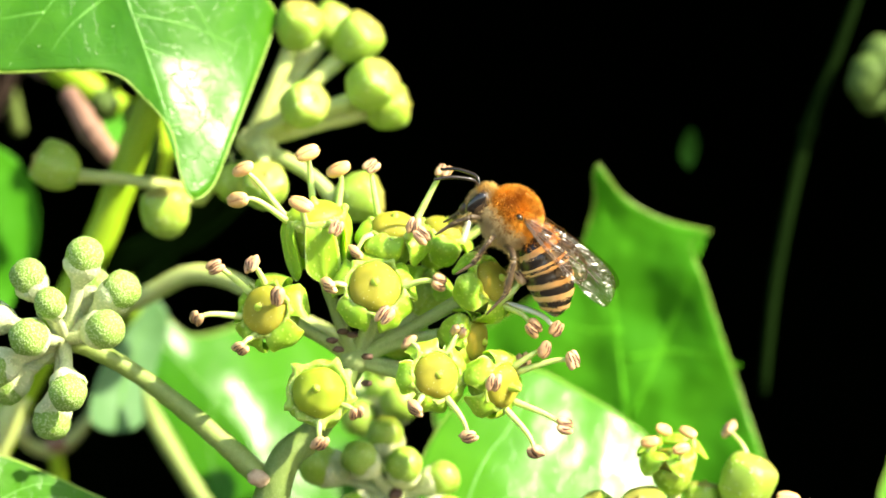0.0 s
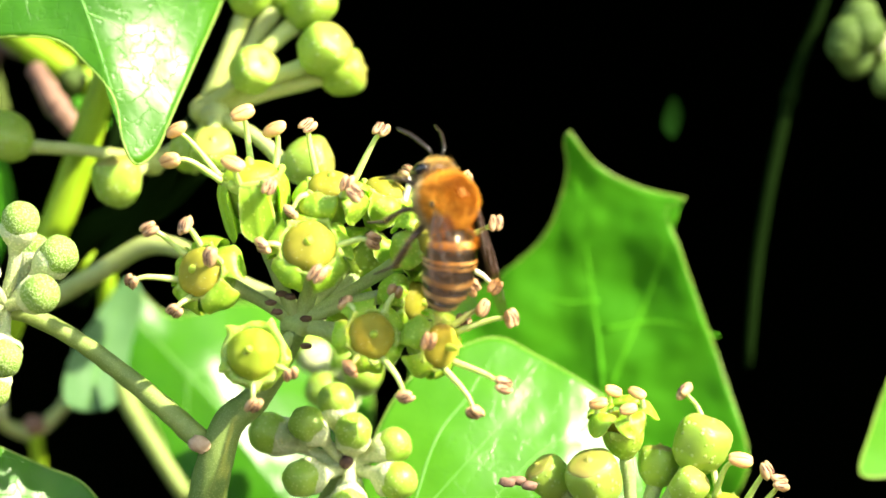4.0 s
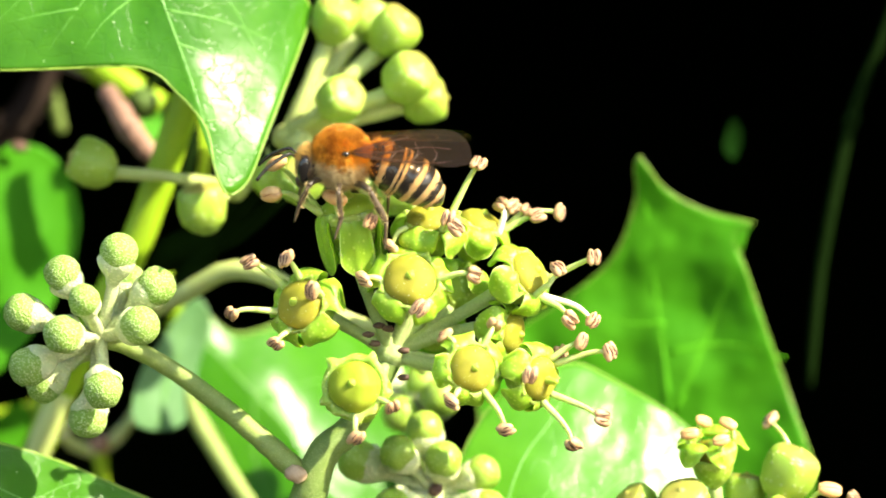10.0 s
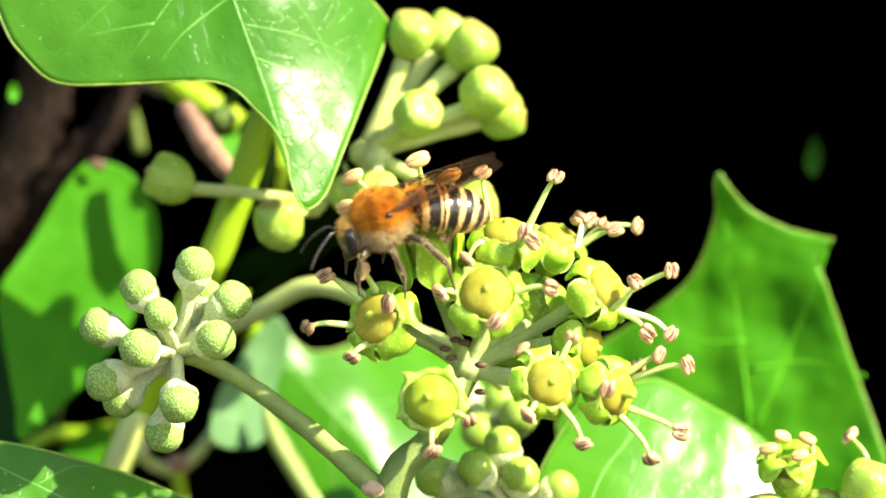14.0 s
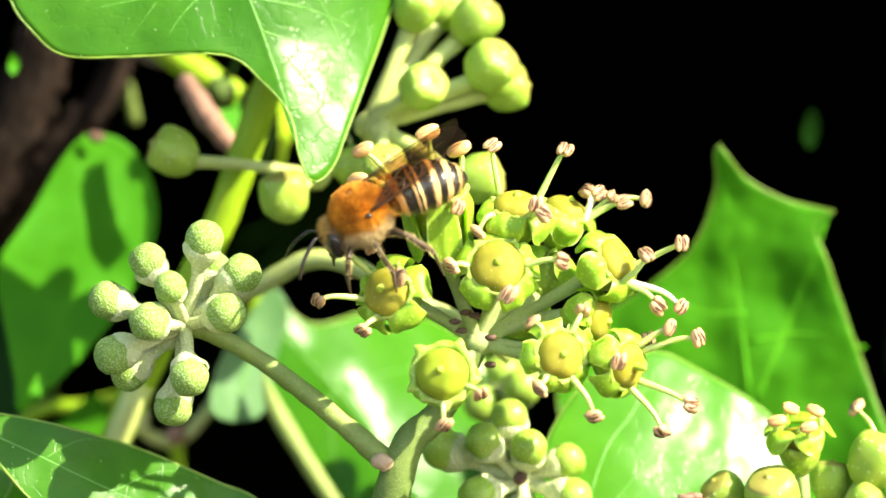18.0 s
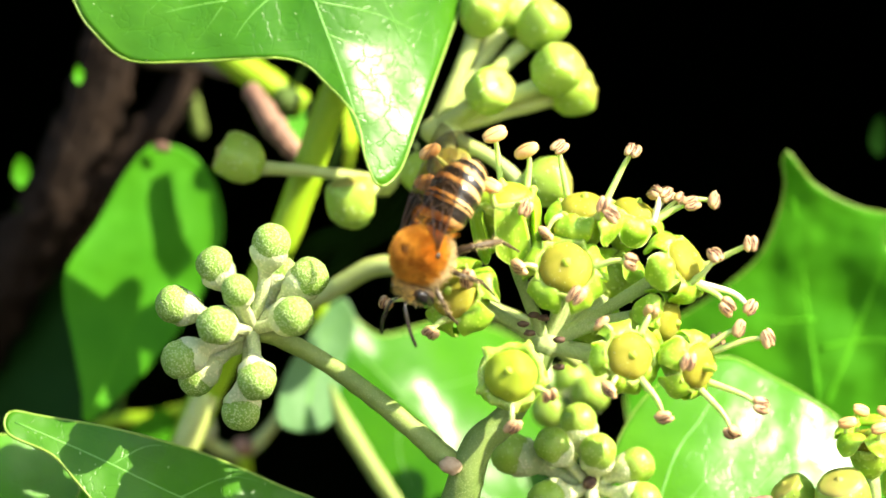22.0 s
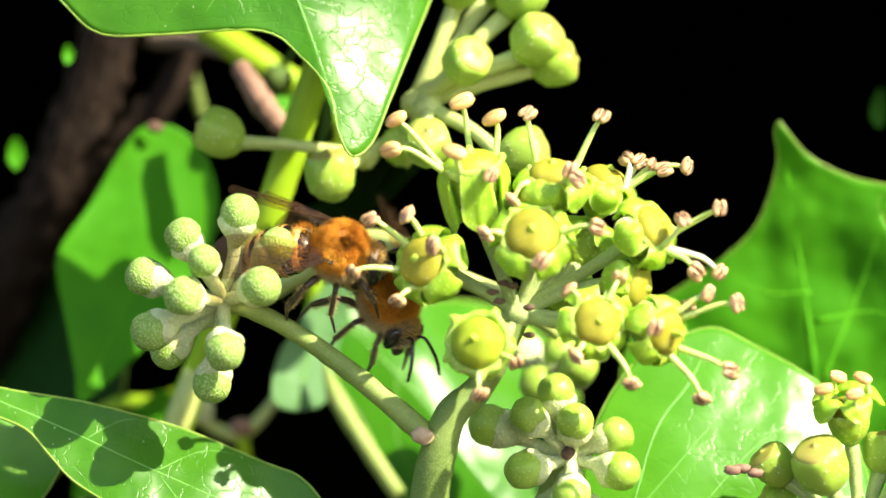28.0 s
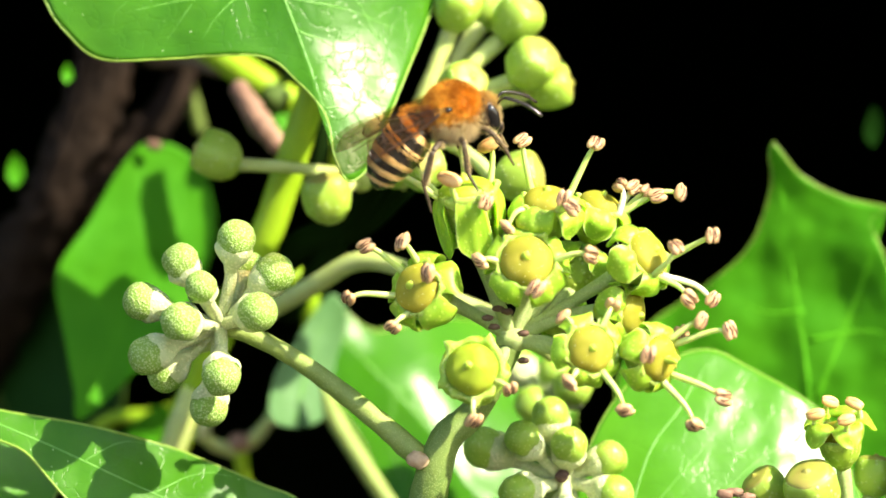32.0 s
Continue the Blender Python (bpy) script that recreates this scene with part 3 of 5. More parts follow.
def flower(umbel, hub, place, way, radius, anthers=(), fresh=(), petals=5, spin=0.0, style=0, white=(), open_=1.0, bow=0.0, hanging=False):
    """An open ivy flower: cup on its stalk, nectar disc with the style, bent-back petals, stamens that reach to the anthers given."""
    way = Vector(way).normalized()
    place = Vector(place)
    at = frame_to(place, way) @ Matrix.Scale(radius, 4)
    base = place - way * radius * 1.7
    hub = Vector(hub)
    mid = hub.lerp(base, 0.6) - way * 0.9 + Vector((bow, 0, 0))
    if hanging:  # one flap straight towards the open side
        v = at.to_3x3().inverted() @ Vector((0.1, -1, 0))
        spin = math.atan2(v.y, v.x)
    part("flower_stalk", tube([hub, mid, base], [0.62, 0.5, 0.62], 6, 10, None, 0.12), STALK, umbel, "mealy pale green flower stalk")
    cup = part("flower", CUP_MESH if petals else RIM_MESH, None, umbel, "yellow-green ivy flower with reflexed petals and tan anthers", at)
    age = 2 if not petals else 1 if hanging else 0
    part("nectar_disc", DISC_MESHES[age], None, cup, ("ochre-yellow glistening nectar disc", "greenish young nectar disc", "domed yellow-green nectar disc")[age], at)
    part("style", STYLE_MESHES[style if petals else 2], None, cup, "short green style", at)
    kind = int(abs(place.x) * 7)
    part("calyx_rim", CALYX_MESHES[kind % 3 if petals else 3], None, cup, "ragged pale green rim", at)
    for i in range(petals):
        part("petal", HANGING_MESHES[i % 3] if hanging else PETAL_MESHES[(kind + i) % 5], None, cup, at=at @ Matrix.Rotation(spin + 2 * math.pi * i / 5, 4, "Z") @ Matrix.Rotation((1 - open_) * -1.0, 4, "Y") @ Matrix.Diagonal((1, 1, 1.3 if hanging else 1, 1)))
    for k, a in enumerate(list(anthers) + list(fresh)):
        a = Vector(a)
        out = a - place
        out = out - way * out.dot(way)
        out = out.normalized() if out.length > 1e-3 else way.orthogonal()
        root = place + out * radius * 0.98 - way * radius * 0.05
        span = (a - root).length
        mid = root.lerp(a, 0.5) + way * span * 0.14 + out * span * 0.1 + Vector((0, 0, 0.06 * span))
        last = (a - mid).normalized()
        part("filament", tube([root, mid, a], [0.3, 0.22, 0.16], 6, 8), FILAMENT_WHITE if k in white else FILAMENT, cup, "curved pale filament")
        r = random.Random(int(abs(a.x * 91 + a.z * 57)))
        m = Matrix.Translation(a * MM) @ (last + Vector((0, -0.7, 0))).to_track_quat("Z", "Y").to_matrix().to_4x4() @ pose(0, 0, 0, r.uniform(-30, 30), r.uniform(-30, 30), r.uniform(65, 125) if k >= len(anthers) else r.uniform(0, 360))
        is_fresh = k >= len(anthers)
        part("anther", FRESH_MESH if is_fresh else ANTHER_MESH, None, cup, at=m @ Matrix.Scale(r.uniform(1.05, 1.2) * (0.8 if open_ < 1 else 1) if is_fresh else r.uniform(0.92, 1.12), 4))
    return cup


def open_umbel():
    hub = Vector((3.89, 6.5, -7.92))
    um = thing("ivy_flower_umbel", (-2.04, 7, -20.37), "open yellow-green ivy flower umbel on a mealy stem", "flower cluster")
    part("stem", tube([(-6.83, 16, -38.37), (-4.38, 9, -26.06), (-3.2, 6.5, -20.34), (-1.81, 6, -16.15), (0.74, 6.5, -13.62), hub], [1.75, 1.6, 1.55, 1.35, 1.15, 1.0], 7, 16, None, 0.08), STALK_DEEP, um, "thick mealy green stem")
    part("knot", egg(1.5, 1.3, 1.1, None, hub, 14, 10, 0.25), STALK, um)
    for p in ((1.93, 3.4, -6.21), (2.48, 3.2, -6.94), (3.58, 3, -5.7), (4.78, 3.4, -9.7), (4.82, 3, -7.49), (2.81, 3.4, -5.47)):
        part("bract", egg(0.5, 0.3, 0.28, None, p, 8, 6, 0.3, p[0]), SCALE, um, "tiny dark brown dried bract")
    part("leaf_scar", egg(0.95, 0.5, 0.75, None, (-4.01, 4.7, -17.76), 12, 8, 0.35, 2.0), SCAR, um, "pinkish scar at the fork")
    flower(um, hub, (5.38, 0, -1.69), (0.05, -0.93, 0.36), 2.25, [(6.26, -2.2, -3.95), (10.52, -0.5, -1.23), (1.73, -0.3, -1.55)], spin=0.3)
    flower(um, hub, (10.47, -0.6, -8.83), (0.28, -0.94, 0.1), 1.95, [(12.24, 0.5, -5.34), (8.9, -1.6, -11.4), (8.31, 0.5, -6.26), (13.23, -1.2, -13.64)], spin=0.7)
    flower(um, hub, (15.89, 0.5, -9.63), (0.72, -0.66, -0.12), 1.9, [(19.24, 0.8, -6.58), (21.56, 0.6, -7.44), (20.98, 0, -12.81), (18.75, 0.2, -14.87), (15.16, -1.9, -9.26)], spin=0.2, style=1)
    flower(um, hub, (1, -0.8, -10.33), (-0.12, -0.93, 0.2), 2.2, [(4, -1.6, -11.85), (1.09, -1.8, -14.34)], spin=0.9, style=0, petals=0)
    flower(um, hub, (-3.55, 1.2, -3.75), (-0.5, -0.82, 0.22), 2.15, [(-7.68, 1, -0.27), (-4.61, 0.4, -0.05), (-9.1, 1, -4.43), (-5.47, 0, -6.79), (-2.41, -1.2, -2.55)], spin=0.4)
    flower(um, hub, (0.37, 2.6, 4.08), (-0.12, -0.3, 0.95), 2.35, [(2.1, -0.4, 3.1)], [(-5.49, 1.5, 7.69), (-5.84, 0.2, 5.29), (-0.32, 2.6, 9.13), (2.3, 3.2, 7.77), (-0.73, -0.6, 4.87)], spin=-0.12, hanging=True)
    flower(um, hub, (6.93, 2.8, 3.17), (0.05, -0.42, 0.9), 2.05, [(4.92, 3.4, 8.14), (10.86, 3.6, 7.78), (8.47, -0.4, 3.37), (9.11, -0.6, 2.55), (3.84, 1, 1.19)], spin=0.5)
    flower(um, hub, (15.04, 2.2, -1.24), (0.72, -0.55, 0.42), 2.0, [(17.38, 0.2, -0.78), (20.32, 1.4, 0.18), (20.22, 1.2, -4.89), (18.33, 0.9, -4.84)], spin=0.85, white=(2,))
    flower(um, hub, (11.04, 7, 2.92), (0.35, -0.25, 0.9), 1.9, [(12.77, 6, 4.44), (14.75, 7, 3.99), (15.66, 6.5, 3.57), (17.47, 7.5, 3.9), (13.67, 8, 4.33)], spin=0.2, white=(0, 4))
    flower(um, hub, (13.61, 3.2, -6.02), (0.75, -0.35, -0.1), 1.8, [(17.64, 3, -7.76)], spin=0.3)
    flower(um, hub, (9.6, 9, -1.35), (0.3, 0.5, 0.8), 1.9, [], spin=0.3)
    flower(um, hub, (8.23, 10, -5.56), (0.6, 0.6, 0.3), 1.9, [], spin=0.3)
    return um


open_umbel()


# ---- buds and berries ----
BUD_MESHES = [as_mesh("bud", lathe([(0, -1.02), (0.4, -0.98), (0.7, -0.78), (0.93, -0.4), (1.0, 0.0), (0.97, 0.3), (0.84, 0.62), (0.6, 0.86), (0.3, 0.98), (0, 1.0)], 24, None, 0.05, 5, k, k * 99), [BUD]) for k in (0.012, 0.03)]
SMOOTH_MESHES = [as_mesh("bud", lathe([(0, -1.02), (0.4, -0.98), (0.7, -0.78), (0.93, -0.4), (1.0, 0.0), (0.97, 0.3), (0.84, 0.62), (0.6, 0.86), (0.3, 0.98), (0, 1.0)], 24, None, 0.05, 5, k, k * 99), [BUD_SMOOTH]) for k in (0.012, 0.03)]
SHADED_MESHES = [as_mesh("bud", lathe([(0, -1.02), (0.4, -0.98), (0.7, -0.78), (0.93, -0.4), (1.0, 0.0), (0.97, 0.3), (0.84, 0.62), (0.6, 0.86), (0.3, 0.98), (0, 1.0)], 24, None, 0.05, 5, k, k * 99), [BUD_SHADED]) for k in (0.012, 0.03)]
WOOL_MESH = as_mesh("woolly_base", lathe([(0.3, -1.95), (0.42, -1.55), (0.7, -1.08), (0.92, -0.74), (0.985, -0.5), (0.93, -0.22)], 24, None, 0.16), [WOOL])


def bud_umbel(name, label, place, hub, buds, stem, stem_r, wool=True, stalk_material=None, meshes=BUD_MESHES):
    """A round head of closed buds: (place, radius) each on its own stalk from the hub."""
    um = thing(name, place, label, "bud cluster", "ivy bud clusters")
    part("stem", tube(stem + [hub], stem_r, 7, 14, None, 0.1), STALK_MID, um, "mealy green stem")
    part("knot", egg(1.05, 1.0, 0.95, None, hub, 12, 8, 0.25), WOOL, um)
    hub = Vector(hub)
    for i, (p, r) in enumerate(buds):
        p = Vector(p)
        way = (p - hub).normalized()
        at = frame_to(p, way) @ Matrix.Rotation(i * 1.3, 4, "Z") @ Matrix.Scale(r, 4)
        part("bud_stalk", tube([hub, hub.lerp(p, 0.5) + Vector((0.1, 0, -0.15)), p - way * r * 1.2], [0.6, 0.5, 0.55], 4, 9, None, 0.15), stalk_material or WOOL, um, "pale woolly bud stalk")
        bud = part("bud", meshes[i % 2], None, um, at=at)
        if wool:
            part("woolly_base", WOOL_MESH, None, bud, at=at)
    return um


bud_umbel("ivy_bud_umbel", "closed mealy green ivy buds in a round cluster", (-4.02, 5.5, -17.52), (-20.32, 6, -6.53), [
    ((-18.51, 3, 0.41), 1.58), ((-23.13, 3.4, -1.38), 1.52), ((-21.14, 0.6, -3.43), 1.3), ((-15.57, 4, -2.35), 1.62), ((-16.66, 1.5, -5.54), 1.62), ((-22.82, 0.4, -6.25), 1.6), ((-26.44, 4, -4.56), 1.58),
    ((-25.88, 3.2, -9.01), 1.62), ((-24.84, 6.5, -10.52), 1.55), ((-19.62, 1.2, -10.7), 1.6), ((-21.15, 5, -13.25), 1.6), ((-18.02, 7.5, -2.09), 1.5), ((-22.59, 9.5, -7.42), 1.5)],
    [(-3.89, 6, -17.63), (-8.53, 6.5, -13.62), (-14.1, 7, -9.47), (-18.04, 6.8, -7.37)], [1.0, 0.85, 0.75, 0.75, 0.85])
bud_umbel("ivy_bud_umbel", "closed pale green ivy buds with a brown bract", (5.51, 16.5, -26.55), (7.44, 13.5, -19.66), [
    ((6.44, 12.5, -14.34), 1.55), ((4.3, 10, -16.22), 1.5), ((8.02, 11, -16.82), 1.55), ((11.24, 12.5, -17.97), 1.5), ((0.89, 12.5, -17.02), 1.75), ((3.84, 10.5, -20.69), 1.6), ((11.68, 11.5, -20.87), 1.6),
    ((7.75, 9.5, -22.87), 1.55), ((9.59, 12.5, -25.02), 1.5), ((5.7, 13.5, -24.47), 1.5)],
    [(0.77, 20.5, -31.59), (4.56, 16.5, -24.64)], [1.1, 1.0, 1.0], meshes=SMOOTH_MESHES)
part("bract", egg(0.62, 0.5, 0.55, None, (7.38, 11.9, -19.35), 10, 8, 0.3), SCALE, bpy.data.objects["ivy_bud_umbel.001"], "small brown dried bract")
bud_umbel("ivy_bud_umbel", "pale green ivy buds behind the open flowers", (10.64, 32, -16.7), (5.93, 30, -14.66), [
    ((4.09, 27, -13.68), 1.6), ((7.58, 26, -12.19), 1.7), ((5.92, 29, -11.1), 1.6), ((8.87, 30, -9.75), 1.6), ((2.27, 32, -10.29), 1.6)],
    [(4.79, 38, -22.92), (5.24, 34, -18.75)], [0.9, 0.8, 0.8], meshes=SMOOTH_MESHES)


BERRY_MESH = as_mesh("berry", lathe([(0.28, -1.12), (0.58, -0.97), (0.88, -0.62), (1.0, -0.15), (1.0, 0.3), (0.96, 0.55), (0.88, 0.72), (0.8, 0.76)], 30, None, 0.06, 5, 0.035), [BERRY])
CAP_MESH = as_mesh("berry_cap", lathe([(0.84, 0.7), (0.8, 0.79), (0.68, 0.84), (0.45, 0.88), (0.2, 0.9), (0.13, 0.93), (0.08, 1.0), (0, 1.01)], 26, None, 0.07, 5, 0.03), [BERRY_CAP])


SHADED_BERRY = as_mesh("berry", lathe([(0.28, -1.12), (0.55, -0.95), (0.84, -0.6), (1.0, -0.12), (1.0, 0.2), (0.92, 0.5), (0.7, 0.75), (0.3, 0.85), (0, 0.86)], 22, None, 0.05), [BUD_SHADED])


def berry_umbel(label, place, hub, berries, stem, stem_r, stalk_r=0.75, stem_material=None):
    um = thing("ivy_berry_umbel", place, label, "berry cluster", "ivy berry clusters")
    part("stem", tube(stem + [hub], stem_r, 7, 14, None, 0.1), stem_material or STALK_PALE, um, "green stem")
    part("knot", egg(1.3, 1.2, 1.2, None, hub, 12, 8, 0.25), STALK_PALE, um)
    hub = Vector(hub)
    for i, (p, r, lean) in enumerate(berries):
        p = Vector(p)
        way = ((p - hub).normalized() + Vector(lean)).normalized()
        at = frame_to(p, way) @ Matrix.Rotation(i * 0.9, 4, "Z") @ Matrix.Scale(r, 4)
        part("berry_stalk", tube([hub, hub.lerp(p, 0.5) - way * 0.3, p - way * r], [stalk_r, stalk_r * 0.8, stalk_r], 5, 10, None, 0.1), STALK_PALE, um, "pale green berry stalk")
        b = part("berry", BERRY_MESH, None, um, at=at)
        part("berry_cap", CAP_MESH, None, b, "flattened cap with a brownish ring", at)
    return um


berry_umbel("young green ivy berries on pale stalks", (-6.89, 20, 9.62), (-5.57, 21, 10.22), [
    ((-0.95, 17, 13.36), 1.95, (0.3, -0.8, 0.2)), ((4.78, 19, 15.24), 2.1, (0, -0.5, 0.4)), ((6.25, 22, 13.42), 1.95, (0.4, 0, 0)), ((3.46, 21, 19.25), 2.1, (0.1, -0.5, 0.3)), ((-1.53, 20, 20.25), 2.0, (0, -0.6, 0.3)), ((1.07, 25, 20.49), 1.9, (0, 0, 0))],
    [(-17.93, 32, -5.86), (-10.9, 27, 2.97), (-7.67, 23, 7.28)], [1.0, 1.0, 0.9, 0.9], 0.8, STALK_DEEP_SHADE)
berry_umbel("green ivy fruits behind the flower head", (-4.5, 20, 9.86), (-4.5, 20, 9.72), [
    ((3.97, 15, 5.63), 2.05, (0.2, 0.3, 0.6)), ((-4.06, 14, 6.42), 1.9, (0, 0.3, 0.9)), ((-6.93, 22, 6.78), 1.7, (0, 0, 0))],
    [(-6.93, 22, 8.71), (-5.57, 21, 9.65)], [0.8, 0.7, 0.7], 0.7)
berry_umbel("green ivy fruits on a long drooping stalk", (-8.6, 22, 6.6), (-10.0, 22, 5.9), [
    ((-22.3, 20, 7.9), 2.05, (-0.6, 0.1, 0.55)), ((-12.65, 18.5, 4.25), 2.1, (0.5, 0.6, 0.9))],
    [(-6.0, 22, 5.3), (-7.9, 22, 6.7)], [0.8, 0.7, 0.7], 0.62)


def corner_sprig():
    """The sprig low at the far end: fruits that have flowered, one flower still with its stamens."""
    hub = Vector((31.3, 11, -26.66))
    um = thing("ivy_fruit_umbel", (31.3, 11, -26.66), "ivy fruits with a few last apricot stamens", "berry cluster", "ivy berry clusters")
    part("stem", tube([(29.42, 19, -41.03), (30.65, 13, -31.97), hub], [1.3, 1.2, 1.1], 6, 14, None, 0.1), STALK, um, "mealy green stem")
    part("knot", egg(1.3, 1.2, 1.2, None, hub, 12, 8, 0.25), STALK, um)
    for p, r, lean in (((28.14, 7, -20.48), 2.25, (0, -0.5, 0.5)), ((36.76, 10, -17.61), 2.3, (0.2, -0.3, 0.6)), ((24.22, 10, -20.45), 1.7, (-0.2, -0.5, 0.4)), ((33.13, 12, -19.42), 1.7, (0, -0.2, 0.8)), ((35.79, 8, -21.1), 1.5, (0.4, -0.2, 0.3)), ((24.39, 12, -23.68), 1.6, (-0.4, -0.3, 0))):
        p = Vector(p)
        way = ((p - hub).normalized() + Vector(lean)).normalized()
        at = frame_to(p, way) @ Matrix.Scale(r, 4)
        part("fruit_stalk", tube([hub, hub.lerp(p, 0.5) - way * 0.4, p - way * r], [0.7, 0.55, 0.7], 5, 10, None, 0.1), STALK, um, "mealy green fruit stalk")
        b = part("fruit", BERRY_MESH, None, um, at=at)
        part("fruit_cap", CAP_MESH, None, b, "flattened cap with a brown rim", at)
    flower(um, hub, (30.31, 8.5, -16.05), (-0.1, -0.45, 0.9), 1.75, [], [(29.54, 8, -13.4), (31.56, 7, -13.56), (30.89, 5, -14.78), (28.42, 7, -14.39)], spin=0.3, open_=0.2)
    flower(um, hub, (39.24, 9, -23.21), (0.4, -0.5, 0.7), 1.9, [(42.01, 9, -19.87), (43.12, 8, -20.84), (43.09, 7, -22.73), (35.41, 12, -13.49)], [(39.95, 7, -18.96)], spin=0.2)
    for p in ((20.91, 8, -20.85), (21.68, 9, -20.73), (22.79, 7, -21.08)):
        part("withered_petal", egg(0.7, 0.4, 0.4, None, p, 10, 7, 0.4, p[0]), TWIG, um, "withered brown petal")


corner_sprig()

# ---- stems behind ----
stem = thing("ivy_shoot", (-21.37, 32, -1.43), "thick yellow-green sunlit ivy stem", "shoot", "ivy shoots")
part("stem_body", tube([(-28.53, 36, -17.84), (-23.78, 31, -7.81), (-19.47, 28, 0.05), (-17.11, 26.5, 5.88), (-15.69, 26, 9.96), (-14.4, 26, 13.7), (-14.1, 26, 14.7)], [1.4, 1.4, 1.4, 1.4, 1.35, 1.3, 0.9], 7, 14, None, 0.06), STALK_YELLOW, stem)
part("side_shoot", tube([(-25.84, 41, 18.55), (-21.77, 40, 15.7), (-17.76, 40, 12.99)], [1.4, 1.4, 1.3], 6, 12, None, 0.06), STALK_YELLOW, stem)
part("side_shoot", tube([(-13.52, 36, 13.47), (-13.92, 36, 10.24), (-14.35, 37, 6.53)], [1.1, 1.2, 0.9], 6, 12, None, 0.06), STALK_YELLOW, stem)
part("side_shoot", tube([(-15.1, 33, 5.48), (-14.64, 34, 10.19), (-15.57, 35, 15.92)], [0.8, 0.8, 0.7], 6, 12, None, 0.06), STALK_DEEP_SHADE, stem)
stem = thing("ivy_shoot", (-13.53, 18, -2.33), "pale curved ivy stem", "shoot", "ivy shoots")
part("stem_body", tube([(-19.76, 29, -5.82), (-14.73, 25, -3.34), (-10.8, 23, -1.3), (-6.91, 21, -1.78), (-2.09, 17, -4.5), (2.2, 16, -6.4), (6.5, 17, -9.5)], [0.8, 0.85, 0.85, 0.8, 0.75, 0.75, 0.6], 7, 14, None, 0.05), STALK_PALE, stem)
stem = thing("ivy_shoot", (-10.98, 30, -1.91), "green ivy stem with shade put into its colour", "shoot", "ivy shoots")
part("stem_body", tube([(-22.57, 36, -5.91), (-16.37, 30, 0.05), (-10.93, 28, 2), (-6.51, 26, 5.39)], [1.4, 1.4, 1.3, 1.0], 7, 14, None, 0.08), STALK_DEEP_SHADE, stem)
stem = thing("ivy_shoot", (-35.99, 36, -14.86), "pale yellow stems low in the ivy", "shoot", "ivy shoots")
part("stem_body", tube([(-29.88, 34, -22.71), (-27.28, 32, -15.71), (-25.81, 32, -12.26)], [1.0, 1.2, 1.2], 6, 12, None, 0.1), STALK_PALE, stem)
part("side_shoot", tube([(-42.46, 52, -21.59), (-36.63, 50, -15.44), (-31.94, 49, -14.69), (-27.27, 48, -13.23)], [0.6, 0.65, 0.6, 0.5], 6, 12, None, 0.1), STALK_YELLOW, stem)
part("side_shoot", tube([(-15.24, 37, -11.51), (-14.12, 36, -14.61), (-11.85, 35, -18.3), (-8.63, 35, -23.26)], [0.15, 0.85, 0.8, 0.8], 6, 12, None, 0.05), STALK_MID, stem)
sprig = thing("withered_sprig", (-23.39, 44, -17.64), "pale withered sprig with a brown knot low in the ivy", "sprig")
part("sprig_stalk", tube([(-27.01, 43, -16.34), (-25.32, 44, -17.46), (-23.39, 44, -17.64), (-21.34, 44, -15.92), (-19.95, 45, -13.92)], [0.5, 0.6, 0.75, 0.6, 0.5], 6, 10, None, 0.15), STALK_PALE, sprig)
part("sprig_stalk", tube([(-23.39, 44, -17.64), (-23.19, 45, -20.91), (-22.95, 47, -24.96)], [0.7, 0.6, 0.6], 6, 10, None, 0.15), STALK_YELLOW, sprig)
part("knot", egg(1.0, 0.8, 0.9, None, (-23.39, 43.4, -17.14), 12, 8, 0.35, 3.0), TWIG, sprig, "reddish-brown knot")
part("bud", egg(1.0, 0.9, 1.3, None, (-26.74, 43, -15.44), 12, 8, 0.15, 1.0), WOOL, sprig, "cream-coloured withered bud")
twig = thing("dry_twig", (-19.65, 32, 10.39), "dry reddish-brown broken twig", "twig")
part("twig_body", tube([(-22.27, 35, 14.53), (-21.22, 34, 13.01), (-19.55, 33, 10.51), (-17.72, 33, 8.35)], [0.75, 1.0, 1.1, 0.8], 6, 12, None, 0.3), TWIG, twig)
part("splinter", tube([(-24.39, 42, 16.17), (-27.78, 48, 17.67), (-32.67, 52, 18.09)], [0.7, 0.8, 0.9], 6, 10, None, 0.3), BARK, twig)
shaded = thing("ivy_berry_pair", (-17.96, 38, 13.43), "two green berries, deep shade put into their colour", "berry cluster")
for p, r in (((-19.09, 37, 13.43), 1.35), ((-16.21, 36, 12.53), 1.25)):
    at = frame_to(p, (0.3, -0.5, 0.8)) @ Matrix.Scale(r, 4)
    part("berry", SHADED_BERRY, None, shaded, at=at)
    part("berry_stalk", tube([Vector(p), Vector(p) + Vector((1.2, 1.5, 2.6)), Vector(p) + Vector((2.6, 3, 6.0))], [0.3, 0.3, 0.35], 5, 8), STALK_DEEP_SHADE, shaded)
stem = thing("dead_shoot", (-28.74, 52, 14.46), "dead shoot, its grey-green dulled to carry shade", "shoot")
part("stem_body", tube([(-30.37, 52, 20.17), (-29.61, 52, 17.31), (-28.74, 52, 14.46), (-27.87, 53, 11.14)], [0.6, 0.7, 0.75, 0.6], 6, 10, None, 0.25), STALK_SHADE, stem)
